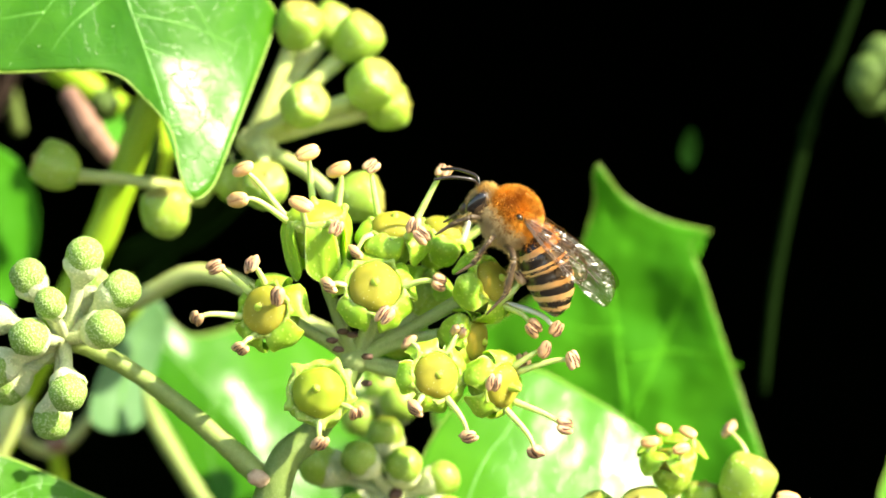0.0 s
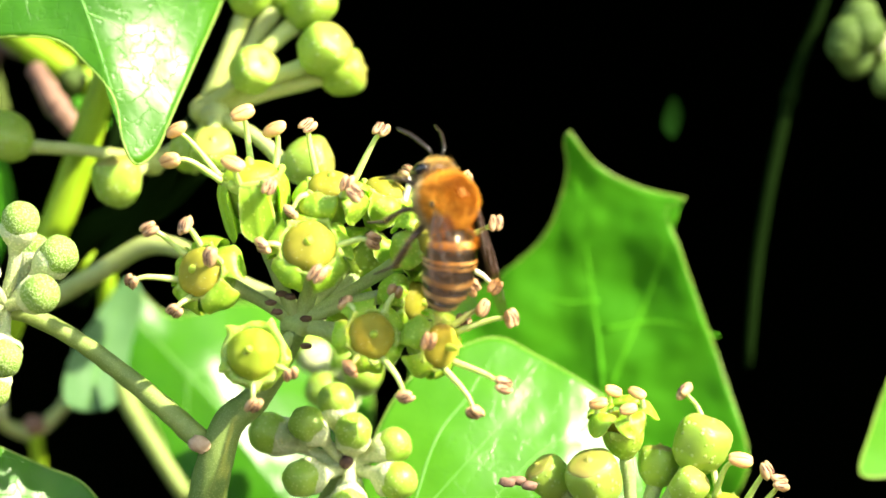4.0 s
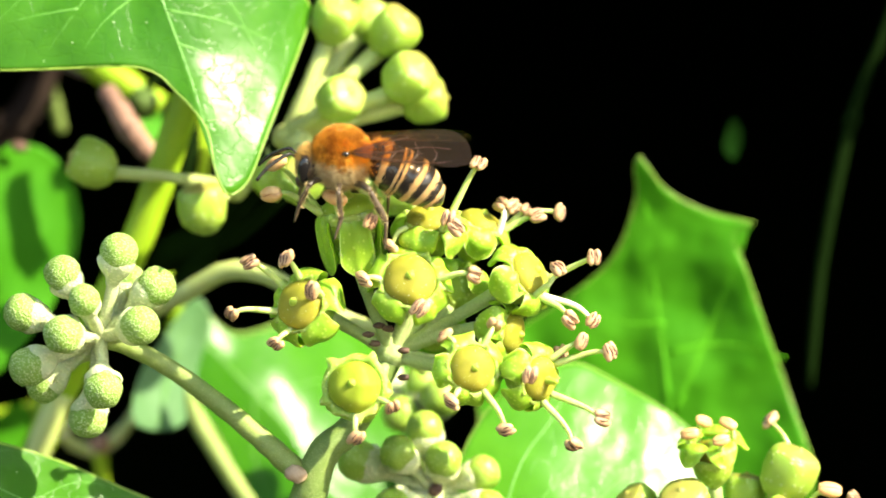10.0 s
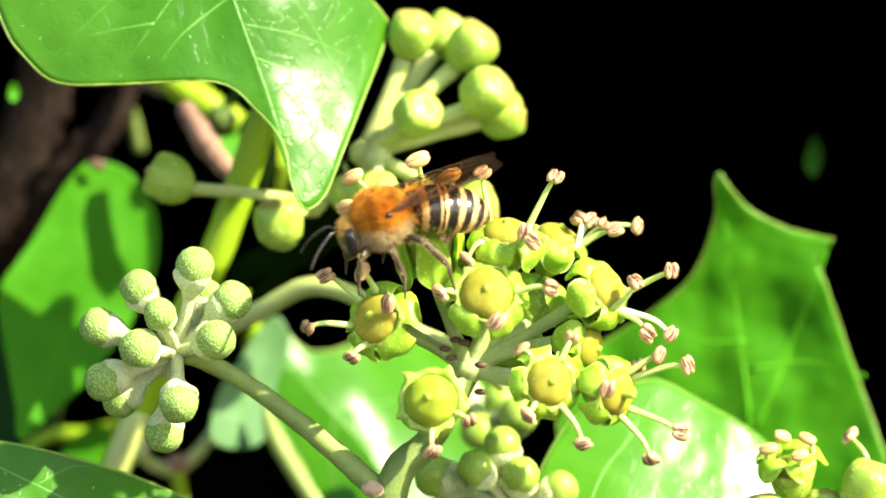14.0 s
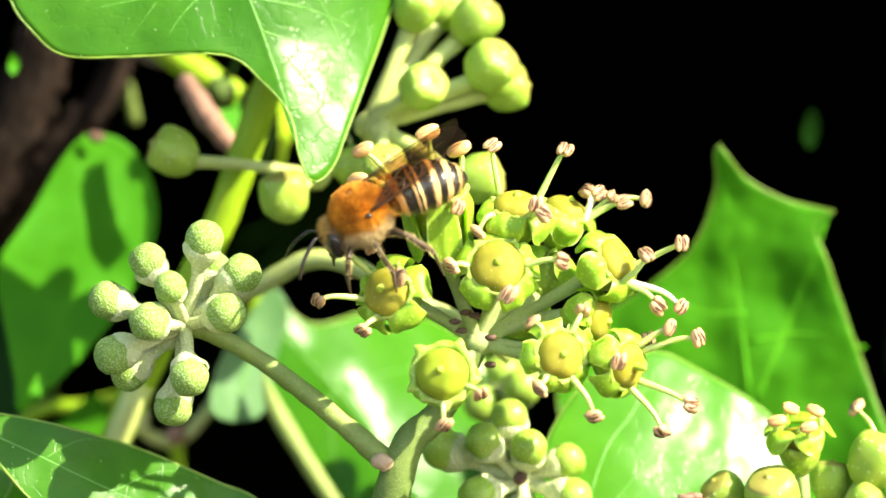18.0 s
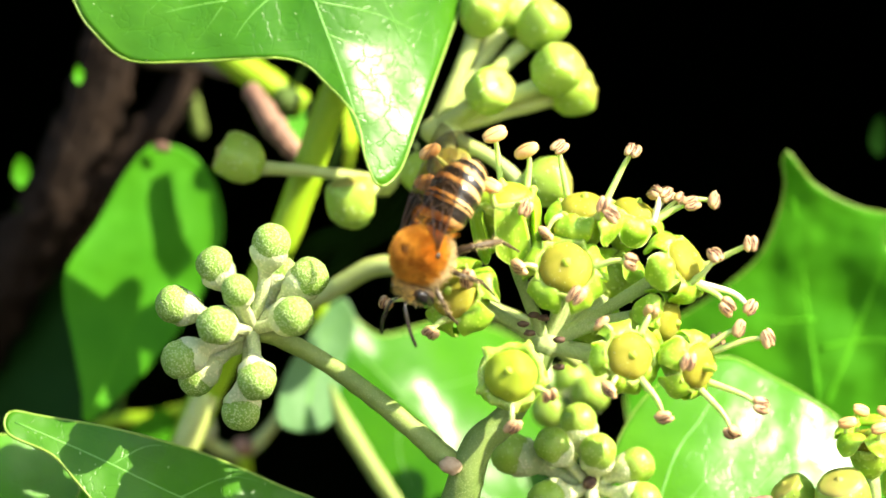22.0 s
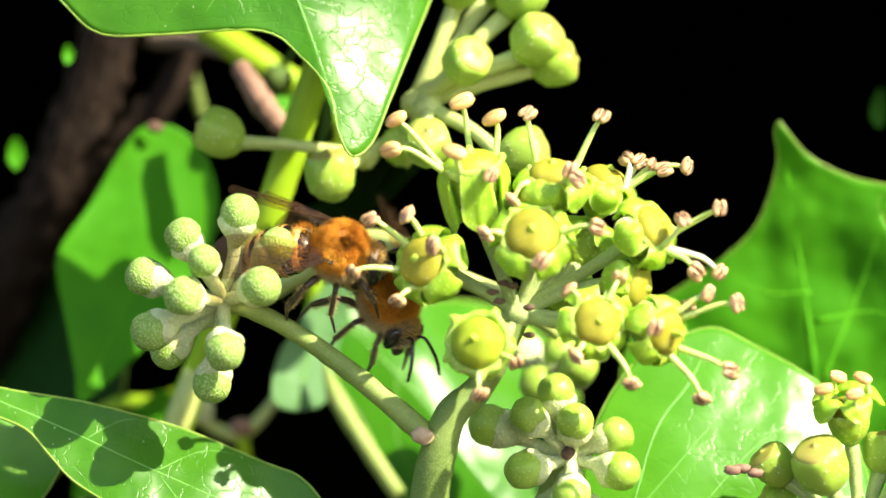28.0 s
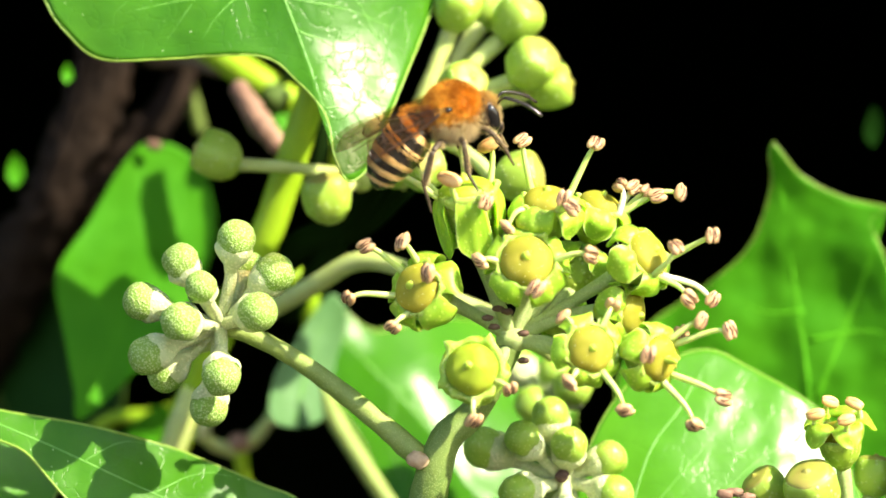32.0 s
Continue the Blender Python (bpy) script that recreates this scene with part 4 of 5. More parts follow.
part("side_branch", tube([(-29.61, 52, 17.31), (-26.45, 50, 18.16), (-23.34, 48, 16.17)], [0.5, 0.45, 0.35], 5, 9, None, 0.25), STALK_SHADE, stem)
woody = thing("woody_ivy", (-40.67, 50, 5.75), "woody ivy stems, shade put into their bark colour", "plant")
part("trunk", tube([(-34.21, 47, 25.52), (-35.59, 48, 19.46), (-37.28, 49, 13.64), (-40.67, 50, 5.75), (-45.33, 56, -1.24), (-51.47, 66, -9.98)], [2.2, 2.3, 2.5, 2.7, 3.0, 3.4], 10, 26, None, 0.5), BARK_SHADED, woody, "ridged bark with shade put into its colour")
part("side_branch", tube([(-27.28, 52, 21.67), (-30.05, 51, 14.41), (-33.22, 51, 10.59), (-37.11, 52, 5.78), (-41.34, 56, 0.27)], [1.3, 1.4, 1.7, 2.1, 2.2], 8, 18, None, 0.45), BARK_SHADED, woody, "ridged bark with shade put into its colour")
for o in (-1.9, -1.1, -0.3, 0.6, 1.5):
    part("bark_ridge", tube([Vector(p) + Vector((o, o * o * 0.32 - 2.5, 0)) for p in ((-35.59, 48, 19.46), (-37.28, 49, 13.64), (-40.67, 50, 5.75), (-45.33, 56, -1.24))], [0.3, 0.45, 0.35, 0.4], 8, 7, None, 0.6), BARK_SHADED, woody)
stem = thing("ivy_shoot", (41.29, 42, -6.59), "thin stem behind the leaves, shade put into its green", "shoot", "ivy shoots")
part("stem_body", tube([(48.9, 42, 26.13), (46.47, 42, 18.96), (44.03, 42, 12.3), (41.44, 42, -0.48), (40.35, 42, -11.71)], [0.4, 0.48, 0.55, 0.53, 0.45], 6, 10, None, 0.06), STALK_DEEP_SHADE, stem)
part("joint", egg(0.85, 0.85, 0.8, None, (44.03, 42, 12.3), 10, 8, 0.2), STALK_DEEP_SHADE, stem)
bud_umbel("ivy_bud_umbel", "ivy buds with shade put into their green", (51.39, 40, 17.47), (52.01, 41, 16.99), [
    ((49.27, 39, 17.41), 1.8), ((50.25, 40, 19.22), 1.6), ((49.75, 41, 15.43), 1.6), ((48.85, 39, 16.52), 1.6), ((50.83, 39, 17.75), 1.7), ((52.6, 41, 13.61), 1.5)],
    [(58.65, 49, 9.01), (55.03, 45, 14.06)], [0.9, 0.8, 0.8], False, STALK_SHADE, SHADED_MESHES)

# ---- leaves ----
ivy_leaf((-18.93, 11, 19.73), [(9, -14.48), (7.87, -12.42), (7.03, -8.9), (4.68, -6.09), (1.5, -3.94), (-6.09, -4.12), (-11.71, -4.03), (-14.52, -1.87), (-16.17, 0.47), (-17.33, 4.68), (-16.4, 13.12), (-11.24, 22.49), (-4.35, 22.3), (1.5, 15.5), (6.5, 9.8), (12.6, 4.6), (15.3, 1.6), (15, -0.47), (13.49, -5.16), (11.81, -10.07), (10.55, -13.36)],
         "broad glossy ivy leaf with pale edge and drooping tip", tip=0, turn=(-9, 9), cup=-0.3, bend=1.5, fold=(-0.33, 1, -0.2, 5.16, -3.75, -0.03, 0.3), ripple=0.34, crinkle=0.022, centre=(0.94, 7.49),
         veins=([(-2.2, 18.5), (2.4, 4.2), (5.62, -4.68), (8.9, -14.06)], [(0.2, 11.5), (-6.56, 3.75), (-12.65, -2.35)], [(1.1, 8.2), (-3.75, 0.94), (-7.03, -3.75)], [(1.4, 8.8), (8.43, 2.2), (12.18, -5.16)], [(3.04, 3.75), (-1.41, 0), (-3.75, -3.52)], [(-6.56, 3.75), (-10.78, 3.28), (-15, 1.87)], [(-3.75, 0.94), (-6.56, 0.47), (-10.78, -0.47)], [(4.68, -1.87), (7.49, -3.28), (10.3, -7.49)], [(3.52, 0.94), (8.43, 0), (13.12, -1.87)], [(2.35, 5.62), (-2.35, 5.16), (-5.62, 3.75)], [(7.03, -8.43), (8.43, -8.43), (10.3, -10.3)], [(-0.94, 9.37), (-8.43, 8.43), (-14.06, 6.56)]), seed=2.0)
ivy_leaf((24.29, 38.5, -7.94), [(0.55, 16.69), (0.15, 15.84), (0.31, 13.07), (-1.51, 8.05), (-5.28, 4.53), (-11.06, 0.5), (-13.58, -5.02), (-11.06, -11.56), (-4.53, -18.09), (4.02, -20.62), (11.56, -18.09), (16.09, -12.57), (14.18, -5.02), (12.06, 1.01), (10.06, 6.78), (8.9, 9.8), (10.51, 10.86), (10.06, 11.11), (6.54, 11.96), (3.02, 13.82), (0.91, 16.33)],
         "large matt green ivy leaf with two pointed lobes", LEAF_MATT, turn=(2, -5), cup=3.5, ripple=0.7, vein_r=0.5, centre=(2.01, -4.02),
         veins=([(4.53, -16.59), (3.02, -2.01), (0.75, 15.08)], [(4.02, -10.06), (-4.02, -2.01), (-9.55, -2.01)], [(3.77, -6.03), (7.54, 3.02), (10.06, 10.06)], [(3.42, -0.5), (8.54, 0.2), (13.58, -1.01)], [(3.02, 2.01), (-0.5, 2.01), (-4.53, 4.02)]), seed=5.0, rim=0.1)
ivy_leaf((18.87, 18, -18.53), [(-6.43, 6.43), (-2.86, 8.58), (0.48, 9.43), (3.82, 7.86), (7.62, 5.71), (10.48, 3.34), (12.39, -0.95), (13.82, -8.1), (10.48, -15.25), (3.34, -20.02), (-4.76, -17.63), (-9.53, -10.48), (-10.72, -4.29), (-9.29, 1.91)],
         "light green glossy ivy leaf with fine pale veins", LEAF_LIGHT, turn=(-17, 15), cup=-3.5, ripple=0.3, crinkle=0.0, centre=(1.43, -3.34),
         veins=([(-8.58, -15.25), (-5, -0.48), (-1.91, 4.53), (0, 8.1)], [(-6.43, -6.19), (-1.43, -0.48), (3.34, 5.24)], [(-4.76, -10.48), (3.34, -0.95), (9.05, 2.39)], [(-6.67, -2.39), (-8.1, 0), (-8.58, 1.91)]), seed=8.0, rim=0.1)
ivy_leaf((-8.25, 41, -14.03), [(-8.45, 6.43), (-6.79, 9.66), (-3.02, 6.79), (3.02, 8.04), (9.05, 6.53), (14.08, 1.01), (14.08, -7.04), (10.06, -14.08), (4.02, -14.58), (1.01, -10.56), (-1.51, -8.04), (-3.77, -3.02), (-6.53, 1.51)],
         "bright green glossy ivy leaf under the flower head", LEAF_SMOOTH, turn=(-14.5, 14), cup=-0.5, fold=(-0.62, 0.78, -0.27, -3.02, 4.02, -0.025, 0.35), ripple=0.3, crinkle=0.0, centre=(3.02, -3.02),
         veins=([(-7.54, 8.04), (-3.02, 3.52), (3.02, -3.02), (8.55, -12.06)], [(-1.51, 1.51), (4.02, 2.52), (8.55, 3.52)], [(-1.01, 1.01), (-1.01, -4.02), (1.01, -9.05)]), seed=3.0, stalk=((-16.5, 40, -2.96), (-17.96, 39, -2.46), (-20.22, 39, -2.95)))
upright = ivy_leaf((-31.73, 39, -1.96), [(1.5, 11.81), (3.75, 11.11), (5.9, 8.51), (6.8, 4.75), (6, 0.5), (3.51, -4), (0, -8.51), (-4.75, -12.76), (-5.4, -10.01), (-6.26, -6), (-7.11, -2), (-6.9, 0.75), (-4.5, 4.5), (-2, 9.01), (0, 11.41)],
         "upright matt green ivy leaf with a browned tip", LEAF_MATT, turn=(-6, 14), cup=1.0, ripple=0.4, centre=(0, 1),
         veins=([(-4.5, -12.26), (-1.5, -4), (1.5, 11.01)], [(-2, -5.01), (2.5, 0.5), (5.61, 4)], [(-2, -4.5), (-4.5, -1), (-6.51, 0)]), seed=11.0, vein_r=0.12, rim=0.0)
part("dry_tip", egg(0.8, 0.25, 0.5, None, (-30.27, 39.0, 9.5), 12, 8, 0.4, 2.0), SCALE, upright, "browned dry tip")
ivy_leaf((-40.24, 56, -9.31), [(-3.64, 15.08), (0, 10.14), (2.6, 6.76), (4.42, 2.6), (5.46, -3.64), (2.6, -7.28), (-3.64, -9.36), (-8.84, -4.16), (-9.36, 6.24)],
         "ivy leaf with shade put into its green", LEAF_SHADED, turn=(5, -48), cup=1.0, ripple=0.4, centre=[(-1.56, 0)][0], seed=4.0)
ivy_leaf((-26.40, 8.5, -20.60), [(-13.99, 7.24), (-11.16, 6.82), (-5.52, 5.82), (0.1, 4.25), (4.29, 2.67), (8.48, 0.77), (11.35, -0.43), (13.1, -2.3), (14.37, -4.85), (13.01, -8.3), (7.4, -9.17), (2.76, -6.57), (-0.49, -4.36), (-4.22, -2), (-6.55, -0.44), (-8.41, 1.58), (-10.5, 3.79), (-14.02, 5.47)],
         "glossy green ivy leaf dappled by shadows", LEAF, turn=(-19, 17), cup=-1.5, ripple=0.5, crinkle=0.01, seed=6.0, vein_r=0.11, veins=([(-13.53, 6.39), (-7.43, 3.75), (-0.43, 0.41), (7.49, -3.15), (13.52, -5.53)], [(-5.56, 2.94), (-2.72, 4.39), (0.09, 4.12)], [(0.04, 0.18), (3.81, 1.75), (7.55, 1.1)], [(0.5, -0.29), (2.8, -3.56), (2.77, -5.88)],))
ivy_leaf((-39.22, 14, -21.1), [(-3.54, 5.4), (0.27, 4.87), (2.16, 3.54), (3.75, 1.45), (3.25, -0.33), (1.79, -2.66), (0.62, -4.28), (-2.29, -7.77), (-6.01, -0.21)],
         "bright green glossy leaf edge low in the ivy", LEAF_LIGHT, turn=(-24, 18), cup=-0.6, ripple=0.3, seed=21.0)
ivy_leaf((-33.25, 14, -25.54), [(-8.21, -0.28), (-5.33, 1.23), (-2.47, 1.86), (-0.07, 2.86), (1.59, 2.93), (3.48, 1.93), (5.35, 0.5), (6.99, -0.92), (4.09, -4.87), (-5.42, -5.24)],
         "bright green young leaf low in the ivy", LEAF_LIGHT, turn=(-12, 5), cup=-0.6, ripple=0.3, seed=22.0)
ivy_leaf((-17.22, 39, -9.96), [(2.51, 6), (4.01, 4.01), (3, 0), (2, -4.75), (-0.5, -5.76), (-2.75, -4.75), (-2.26, -1), (-0.5, 2)],
         "small pale dull leaf behind the bud cluster", LEAF_PALE, turn=(-7, 9), cup=0.6, ripple=0.3, centre=(0.5, -0.5), veins=([(-0.5, -5.26), (0.5, -0.5), (2.51, 5.51)],), vein_r=0.15, seed=9.0, rim=0.0)
ivy_leaf((53.01, 34, -15.59), [(1.2, 6.5), (2.0, 2), (3.5, -2.5), (3.0, -5.2), (0.2, -5.4), (-2.9, -5.2), (-2.0, -1.5), (-0.6, 2.5)],
         "narrow green ivy leaf seen from its edge", LEAF_LIGHT, turn=(0, 25), cup=0.8, ripple=0.3, centre=(0.4, -1), veins=([(0, -5), (0.6, 0), (1.2, 6)],), vein_r=0.15, seed=12.0)
ivy_leaf((-32.38, 48, -16.8), [(1.28, 3.06), (2.81, 0.51), (1.02, -4.09), (-2.04, -5.62), (-4.6, -2.55), (-2.04, 0.51)],
         "small bright green leaf low in the ivy", LEAF_MATT, turn=(0, 10), cup=0.5, centre=[(-0.51, -1.53)][0], seed=14.0, rim=0.0)
ivy_leaf((-18.27, 46, 12.28), [(-2.50, 2.20), (-0.45, 2.42), (1.84, 0.86), (2.08, -1.68), (0.53, -2.68), (-1.50, -1.12)],
         "small mid-green leaf among the stems", LEAF_MATT, turn=(-10, 12), cup=0.4, ripple=0.3, seed=31, rim=0.0)
ivy_leaf((-28.51, 48, 6.98), [(-1.35, 0.59), (-0.30, 1.85), (0.83, 1.48), (1.23, -0.47), (0.44, -1.99), (-0.85, -1.46)],
         "small dull leaf among the stems", LEAF_SHADED, turn=(-10, 12), cup=0.4, ripple=0.3, seed=32, rim=0.0)
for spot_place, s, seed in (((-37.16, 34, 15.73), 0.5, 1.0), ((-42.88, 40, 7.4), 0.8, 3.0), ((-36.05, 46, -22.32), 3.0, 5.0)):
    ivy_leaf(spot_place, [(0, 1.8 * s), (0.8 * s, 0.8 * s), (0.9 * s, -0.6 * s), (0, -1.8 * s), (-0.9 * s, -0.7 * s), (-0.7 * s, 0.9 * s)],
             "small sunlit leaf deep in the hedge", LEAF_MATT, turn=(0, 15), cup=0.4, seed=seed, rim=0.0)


ivy_leaf((33.56, 46, 10.47), [(0.1, 1.9), (0.8, 0.8), (0.7, -0.6), (0, -1.8), (-0.8, -0.7), (-0.5, 0.9)], "small leaf with deep shade put into its green", LEAF_DEEP_SHADE, turn=(0, -10), cup=0.4, seed=2.0, rim=0.0)


# ---- the bee ----
def fur(bm, count, middle, radii, length, keep, seed, lay=(-0.5, 0, 0), wide=0.02, wild=0.35):
    """Short tapered hairs standing on an egg-shaped body."""
    r = random.Random(seed)
    done = 0
    while done < count:
        d = Vector((r.gauss(0, 1), r.gauss(0, 1), r.gauss(0, 1))).normalized()
        if not keep(d):
            continue
        done += 1
        p = Vector((d.x * radii[0], d.y * radii[1], d.z * radii[2])) * 0.97 + Vector(middle)
        n = Vector((d.x / radii[0], d.y / radii[1], d.z / radii[2])).normalized()
        way = (n + Vector(lay) * 0.8 + Vector((r.uniform(-1, 1), r.uniform(-1, 1), r.uniform(-1, 1))) * wild).normalized()
        tip = p + way * length * r.uniform(0.6, 1.15)
        side = way.orthogonal().normalized() * wide
        other = way.cross(side)
        a, b, c, t = bm.verts.new(p + side), bm.verts.new(p - side * 0.5 + other * 0.9), bm.verts.new(p - side * 0.5 - other * 0.9), bm.verts.new(tip)
        for f in ((a, b, t), (b, c, t), (c, a, t)):
            bm.faces.new(f)
    return bm


def wing_bm(length, width, droop):
    """A thin membrane, rounded at its end, in the x-y plane from its root back along -x."""
    bm = bmesh.new()
    rows, cols = 28, 9
    g = []
    for i in range(rows):
        t = 1 - (1 - i / (rows - 1)) ** 1.6
        w = width * (0.16 + 0.84 * math.sin(min(t * 1.15, 1.0) * math.pi / 2) ** 0.8) * (1 - max(0, (t - 0.72) / 0.28) ** 2.4) ** 0.5 + 0.02
        row = []
        for j in range(cols):
            s = j / (cols - 1)
            row.append(bm.verts.new((-t * length, w * (0.2 - s), 0.05 * math.sin(s * 11 + t * 6) * t - droop * t * t)))
        g.append(row)
    for i in range(rows - 1):
        for j in range(cols - 1):
            bm.faces.new((g[i][j], g[i + 1][j], g[i + 1][j + 1], g[i][j + 1]))
    return bm


WAIST = Vector((-0.55, 0, 0.0))
ABDOMEN_LENGTH = 6.5


def abdomen_spot(f):
    """Middle of the abdomen at f (0 waist, 1 tip), from the waist, and its downward slope there."""
    p, n = Vector((0, 0, 0)), 40
    for i in range(n):
        a = radians(5 + 38 * f * (i + 0.5) / n)
        p += Vector((-math.cos(a), 0, -math.sin(a))) * (ABDOMEN_LENGTH * f / n)
    return p, radians(5 + 38 * f)


def abdomen_r(f):
    grow = min(1.0, 0.42 + 0.58 * math.sin(min(f / 0.34, 1) * math.pi / 2))
    return 2.0 * grow * (1 - max(0.0, (f - 0.42) / 0.58) ** 2.1) ** 0.62


def abdomen_piece(f0, f1, extra, seg=28, rows=7):
    bm = bmesh.new()
    rings = []
    for i in range(rows):
        f = f0 + (f1 - f0) * i / (rows - 1)
        c, slope = abdomen_spot(f)
        edge = 0 < i < rows - 1
        ring = []
        for j in range(seg):
            a = 2 * math.pi * j / seg
            ragged = 0.012 * noise.noise(Vector((j * 0.9, i * 0.2, f0 * 50))) if extra else 0.0
            r = max(abdomen_r(min(f + ragged, 0.995)), 0.05) * (1 - 0.025 * math.cos(f * 42) * (0 if extra else 1)) + (extra if edge else -extra)
            y, z = math.cos(a) * r, math.sin(a) * r * 0.9
            ring.append(bm.verts.new(c + Vector((-z * math.sin(slope) + ragged * ABDOMEN_LENGTH, y, z * math.cos(slope)))))
        rings.append(ring)
    for a, b in zip(rings, rings[1:]):
        for j in range(seg):
            bm.faces.new((a[j], b[j], b[(j + 1) % seg], a[(j + 1) % seg]))
    bm.faces.new(rings[0])
    bm.faces.new(rings[-1][::-1])
    bmesh.ops.recalc_face_normals(bm, faces=bm.faces)
    return bm


def band_hair(f0, f1, count, seed):
    """Short hairs that lie back over a band's hind edge."""
    bm = bmesh.new()
    r = random.Random(seed)
    for _ in range(count):
        f, a = f0 + (f1 - f0) * r.random(), r.uniform(0, 6.283)
        c, slope = abdomen_spot(f)
        q = abdomen_r(f) + 0.03
        n = Vector((-math.sin(a) * math.sin(slope), math.cos(a), math.sin(a) * math.cos(slope)))
        p = c + Vector((-math.sin(a) * q * 0.9 * math.sin(slope), math.cos(a) * q, math.sin(a) * q * 0.9 * math.cos(slope)))
        back = Vector((-math.cos(slope), 0, -math.sin(slope)))
        side = n.cross(back).normalized() * 0.014
        tip = p + (back + n * r.uniform(0.15, 0.45)).normalized() * r.uniform(0.1, 0.22)
        bm.faces.new([bm.verts.new(p + side), bm.verts.new(p - side), bm.verts.new(tip)])
    return bm


def bee(name, label, spread):
    """A solitary bee, head along x, back along z: parts and their poses are in its own space."""
    b = thing(name, (0, 0, 0), label, "bee", "bees")
    b.scale = (1.11, 1.11, 1.11)
    thorax = part("thorax", egg(2.05, 2.1, 2.0, None, (1.35, 0, 0.25), 22, 14, 0.05), BARE, b, "thorax under dense fox-orange fur")
    part("fur", fur(bmesh.new(), 12500, (1.35, 0, 0.25), (1.92, 1.97, 1.89), 0.62, lambda d: d.z > -0.15 and (d - Vector((0.1, 0, 1))).length > 0.2, 3, wide=0.035, wild=0.6), FUR_ORANGE, thorax, "dense fox-orange fur", smooth=False)
    part("side_fur", fur(bmesh.new(), 5200, (1.35, 0, 0.1), (2.02, 2.02, 1.95), 0.72, lambda d: d.z <= 0.12, 4, (-0.3, 0, -0.4)), FUR_BUFF, thorax, "pale buff fur on the flanks", smooth=False)
    part("shoulder_plate", egg(0.3, 0.22, 0.22, None, (1.0, 2.0, 1.1), 10, 8), CHITIN, thorax, "shiny dark wing joint")
    part("shoulder_plate", egg(0.3, 0.22, 0.22, None, (1.0, -2.0, 1.1), 10, 8), CHITIN, thorax, "shiny dark wing joint")
    part("bare_spot", egg(0.34, 0.36, 0.14, None, (1.5, 0, 2.16), 12, 8, 0.25), BARE, thorax, "worn dark patch on the back")
    head = part("head", egg(0.9, 1.6, 1.4, None, (3.7, 0, -0.6), 20, 14, 0.05), HEAD, b, "dark brown head with buff face fur and golden crown")
    eyeless = lambda d: abs(d.y) < 0.6 or ((d.x - 0.3) / 0.5) ** 2 + (d.z / 0.8) ** 2 > 1
    part("fur", fur(bmesh.new(), 800, (3.7, 0, -0.6), (0.9, 1.6, 1.4), 0.3, lambda d: d.z <= 0.45 and eyeless(d) and (d.z > -0.5 or d.x < 0.2), 5, (0.3, 0, -0.3)), FUR_BUFF, head, "buff fur on face and cheeks", smooth=False)
    part("crown_fur", fur(bmesh.new(), 800, (3.7, 0, -0.6), (0.9, 1.6, 1.4), 0.5, lambda d: d.z > 0.4 and eyeless(d), 6, (0.35, 0, 0.3)), FUR_GOLD, head, "golden fur on the crown", smooth=False)
    for s in (1, -1):
        part("eye", egg(0.5, 0.36, 1.02, None, (3.95, 1.3 * s, -0.6), 16, 12), EYE, head, "large glossy black eye")
        part("antenna", tube([(4.45, 0.35 * s, -0.1), (4.95, 0.55 * s, 0.35), (5.45, 0.8 * s, 0.3), (6.6, 1.35 * s, -0.45), (7.4, 1.7 * s, -1.4)], [0.11, 0.1, 0.14, 0.14, 0.12], 5, 8), CHITIN, head, "black jointed antenna")
    part("mouthparts", egg(0.45, 0.45, 0.55, None, (4.2, 0, -1.8), 10, 8, 0.15), LEG, head)
    at = Matrix.Translation(WAIST * MM)
    body = part("abdomen", abdomen_piece(0.0, 1.0, 0.0, rows=34), CHITIN, b, "glossy black abdomen with buff bands", at)
    for i, (f0, f1) in enumerate(((0.14, 0.225), (0.325, 0.42), (0.51, 0.605), (0.685, 0.765), (0.84, 0.885))):
        part("hair_band", abdomen_piece(f0, f1, 0.035), BAND, body, "buff hair band", at)
        part("band_hair", band_hair(f0, f1, 600, i), BAND, body, at=at, smooth=False)
    part("fur", fur(bmesh.new(), 700, (-0.9, 0, 0.0), (1.2, 1.75, 1.65), 0.5, lambda d: d.z > -0.3, 8, (-0.6, 0, 0)), FUR_ORANGE, body, "sparse rusty fur at the base", at, smooth=False)
    for s in (1, -1):
        for k, (length, width, out, z) in enumerate(((8.9, 3.3, spread, 1.25), (6.4, 2.5, spread * 1.25 + 2, 1.12))):
            at = pose(0.75 * MM, 1.75 * s * MM, z * MM, 30 * -s, -3 - k, -out * s)
            w = part("forewing" if k == 0 else "hindwing", wing_bm(length, width * s, -0.1), WING, b, "smoky amber translucent wing with brown veins", at)
            lines = ([(0, 0.1 * s, 0), (-2.5, 0.42 * s, 0.05), (-5.3, 0.36 * s, 0.03), (-6.4, 0.1 * s, 0)], [(0, 0, 0), (-2.4, -0.15 * s, 0.04), (-4.6, -0.75 * s, 0.04), (-6.3, -0.8 * s, 0.02)], [(-0.3, -0.1 * s, 0), (-1.8, -0.7 * s, 0.04), (-3.6, -1.45 * s, 0.02)], [(-2.5, 0.38 * s, 0.03), (-2.9, -0.2 * s, 0.05), (-2.6, -1.0 * s, 0.03)], [(-3.9, 0.38 * s, 0.03), (-4.3, -0.25 * s, 0.05), (-4.0, -1.1 * s, 0.03)], [(-5.2, 0.34 * s, 0.03), (-5.5, -0.2 * s, 0.05), (-5.2, -0.75 * s, 0.03)])
            for i, ln in enumerate(lines if k == 0 else lines[:3]):
                q = 1.16 if k == 0 else 0.84
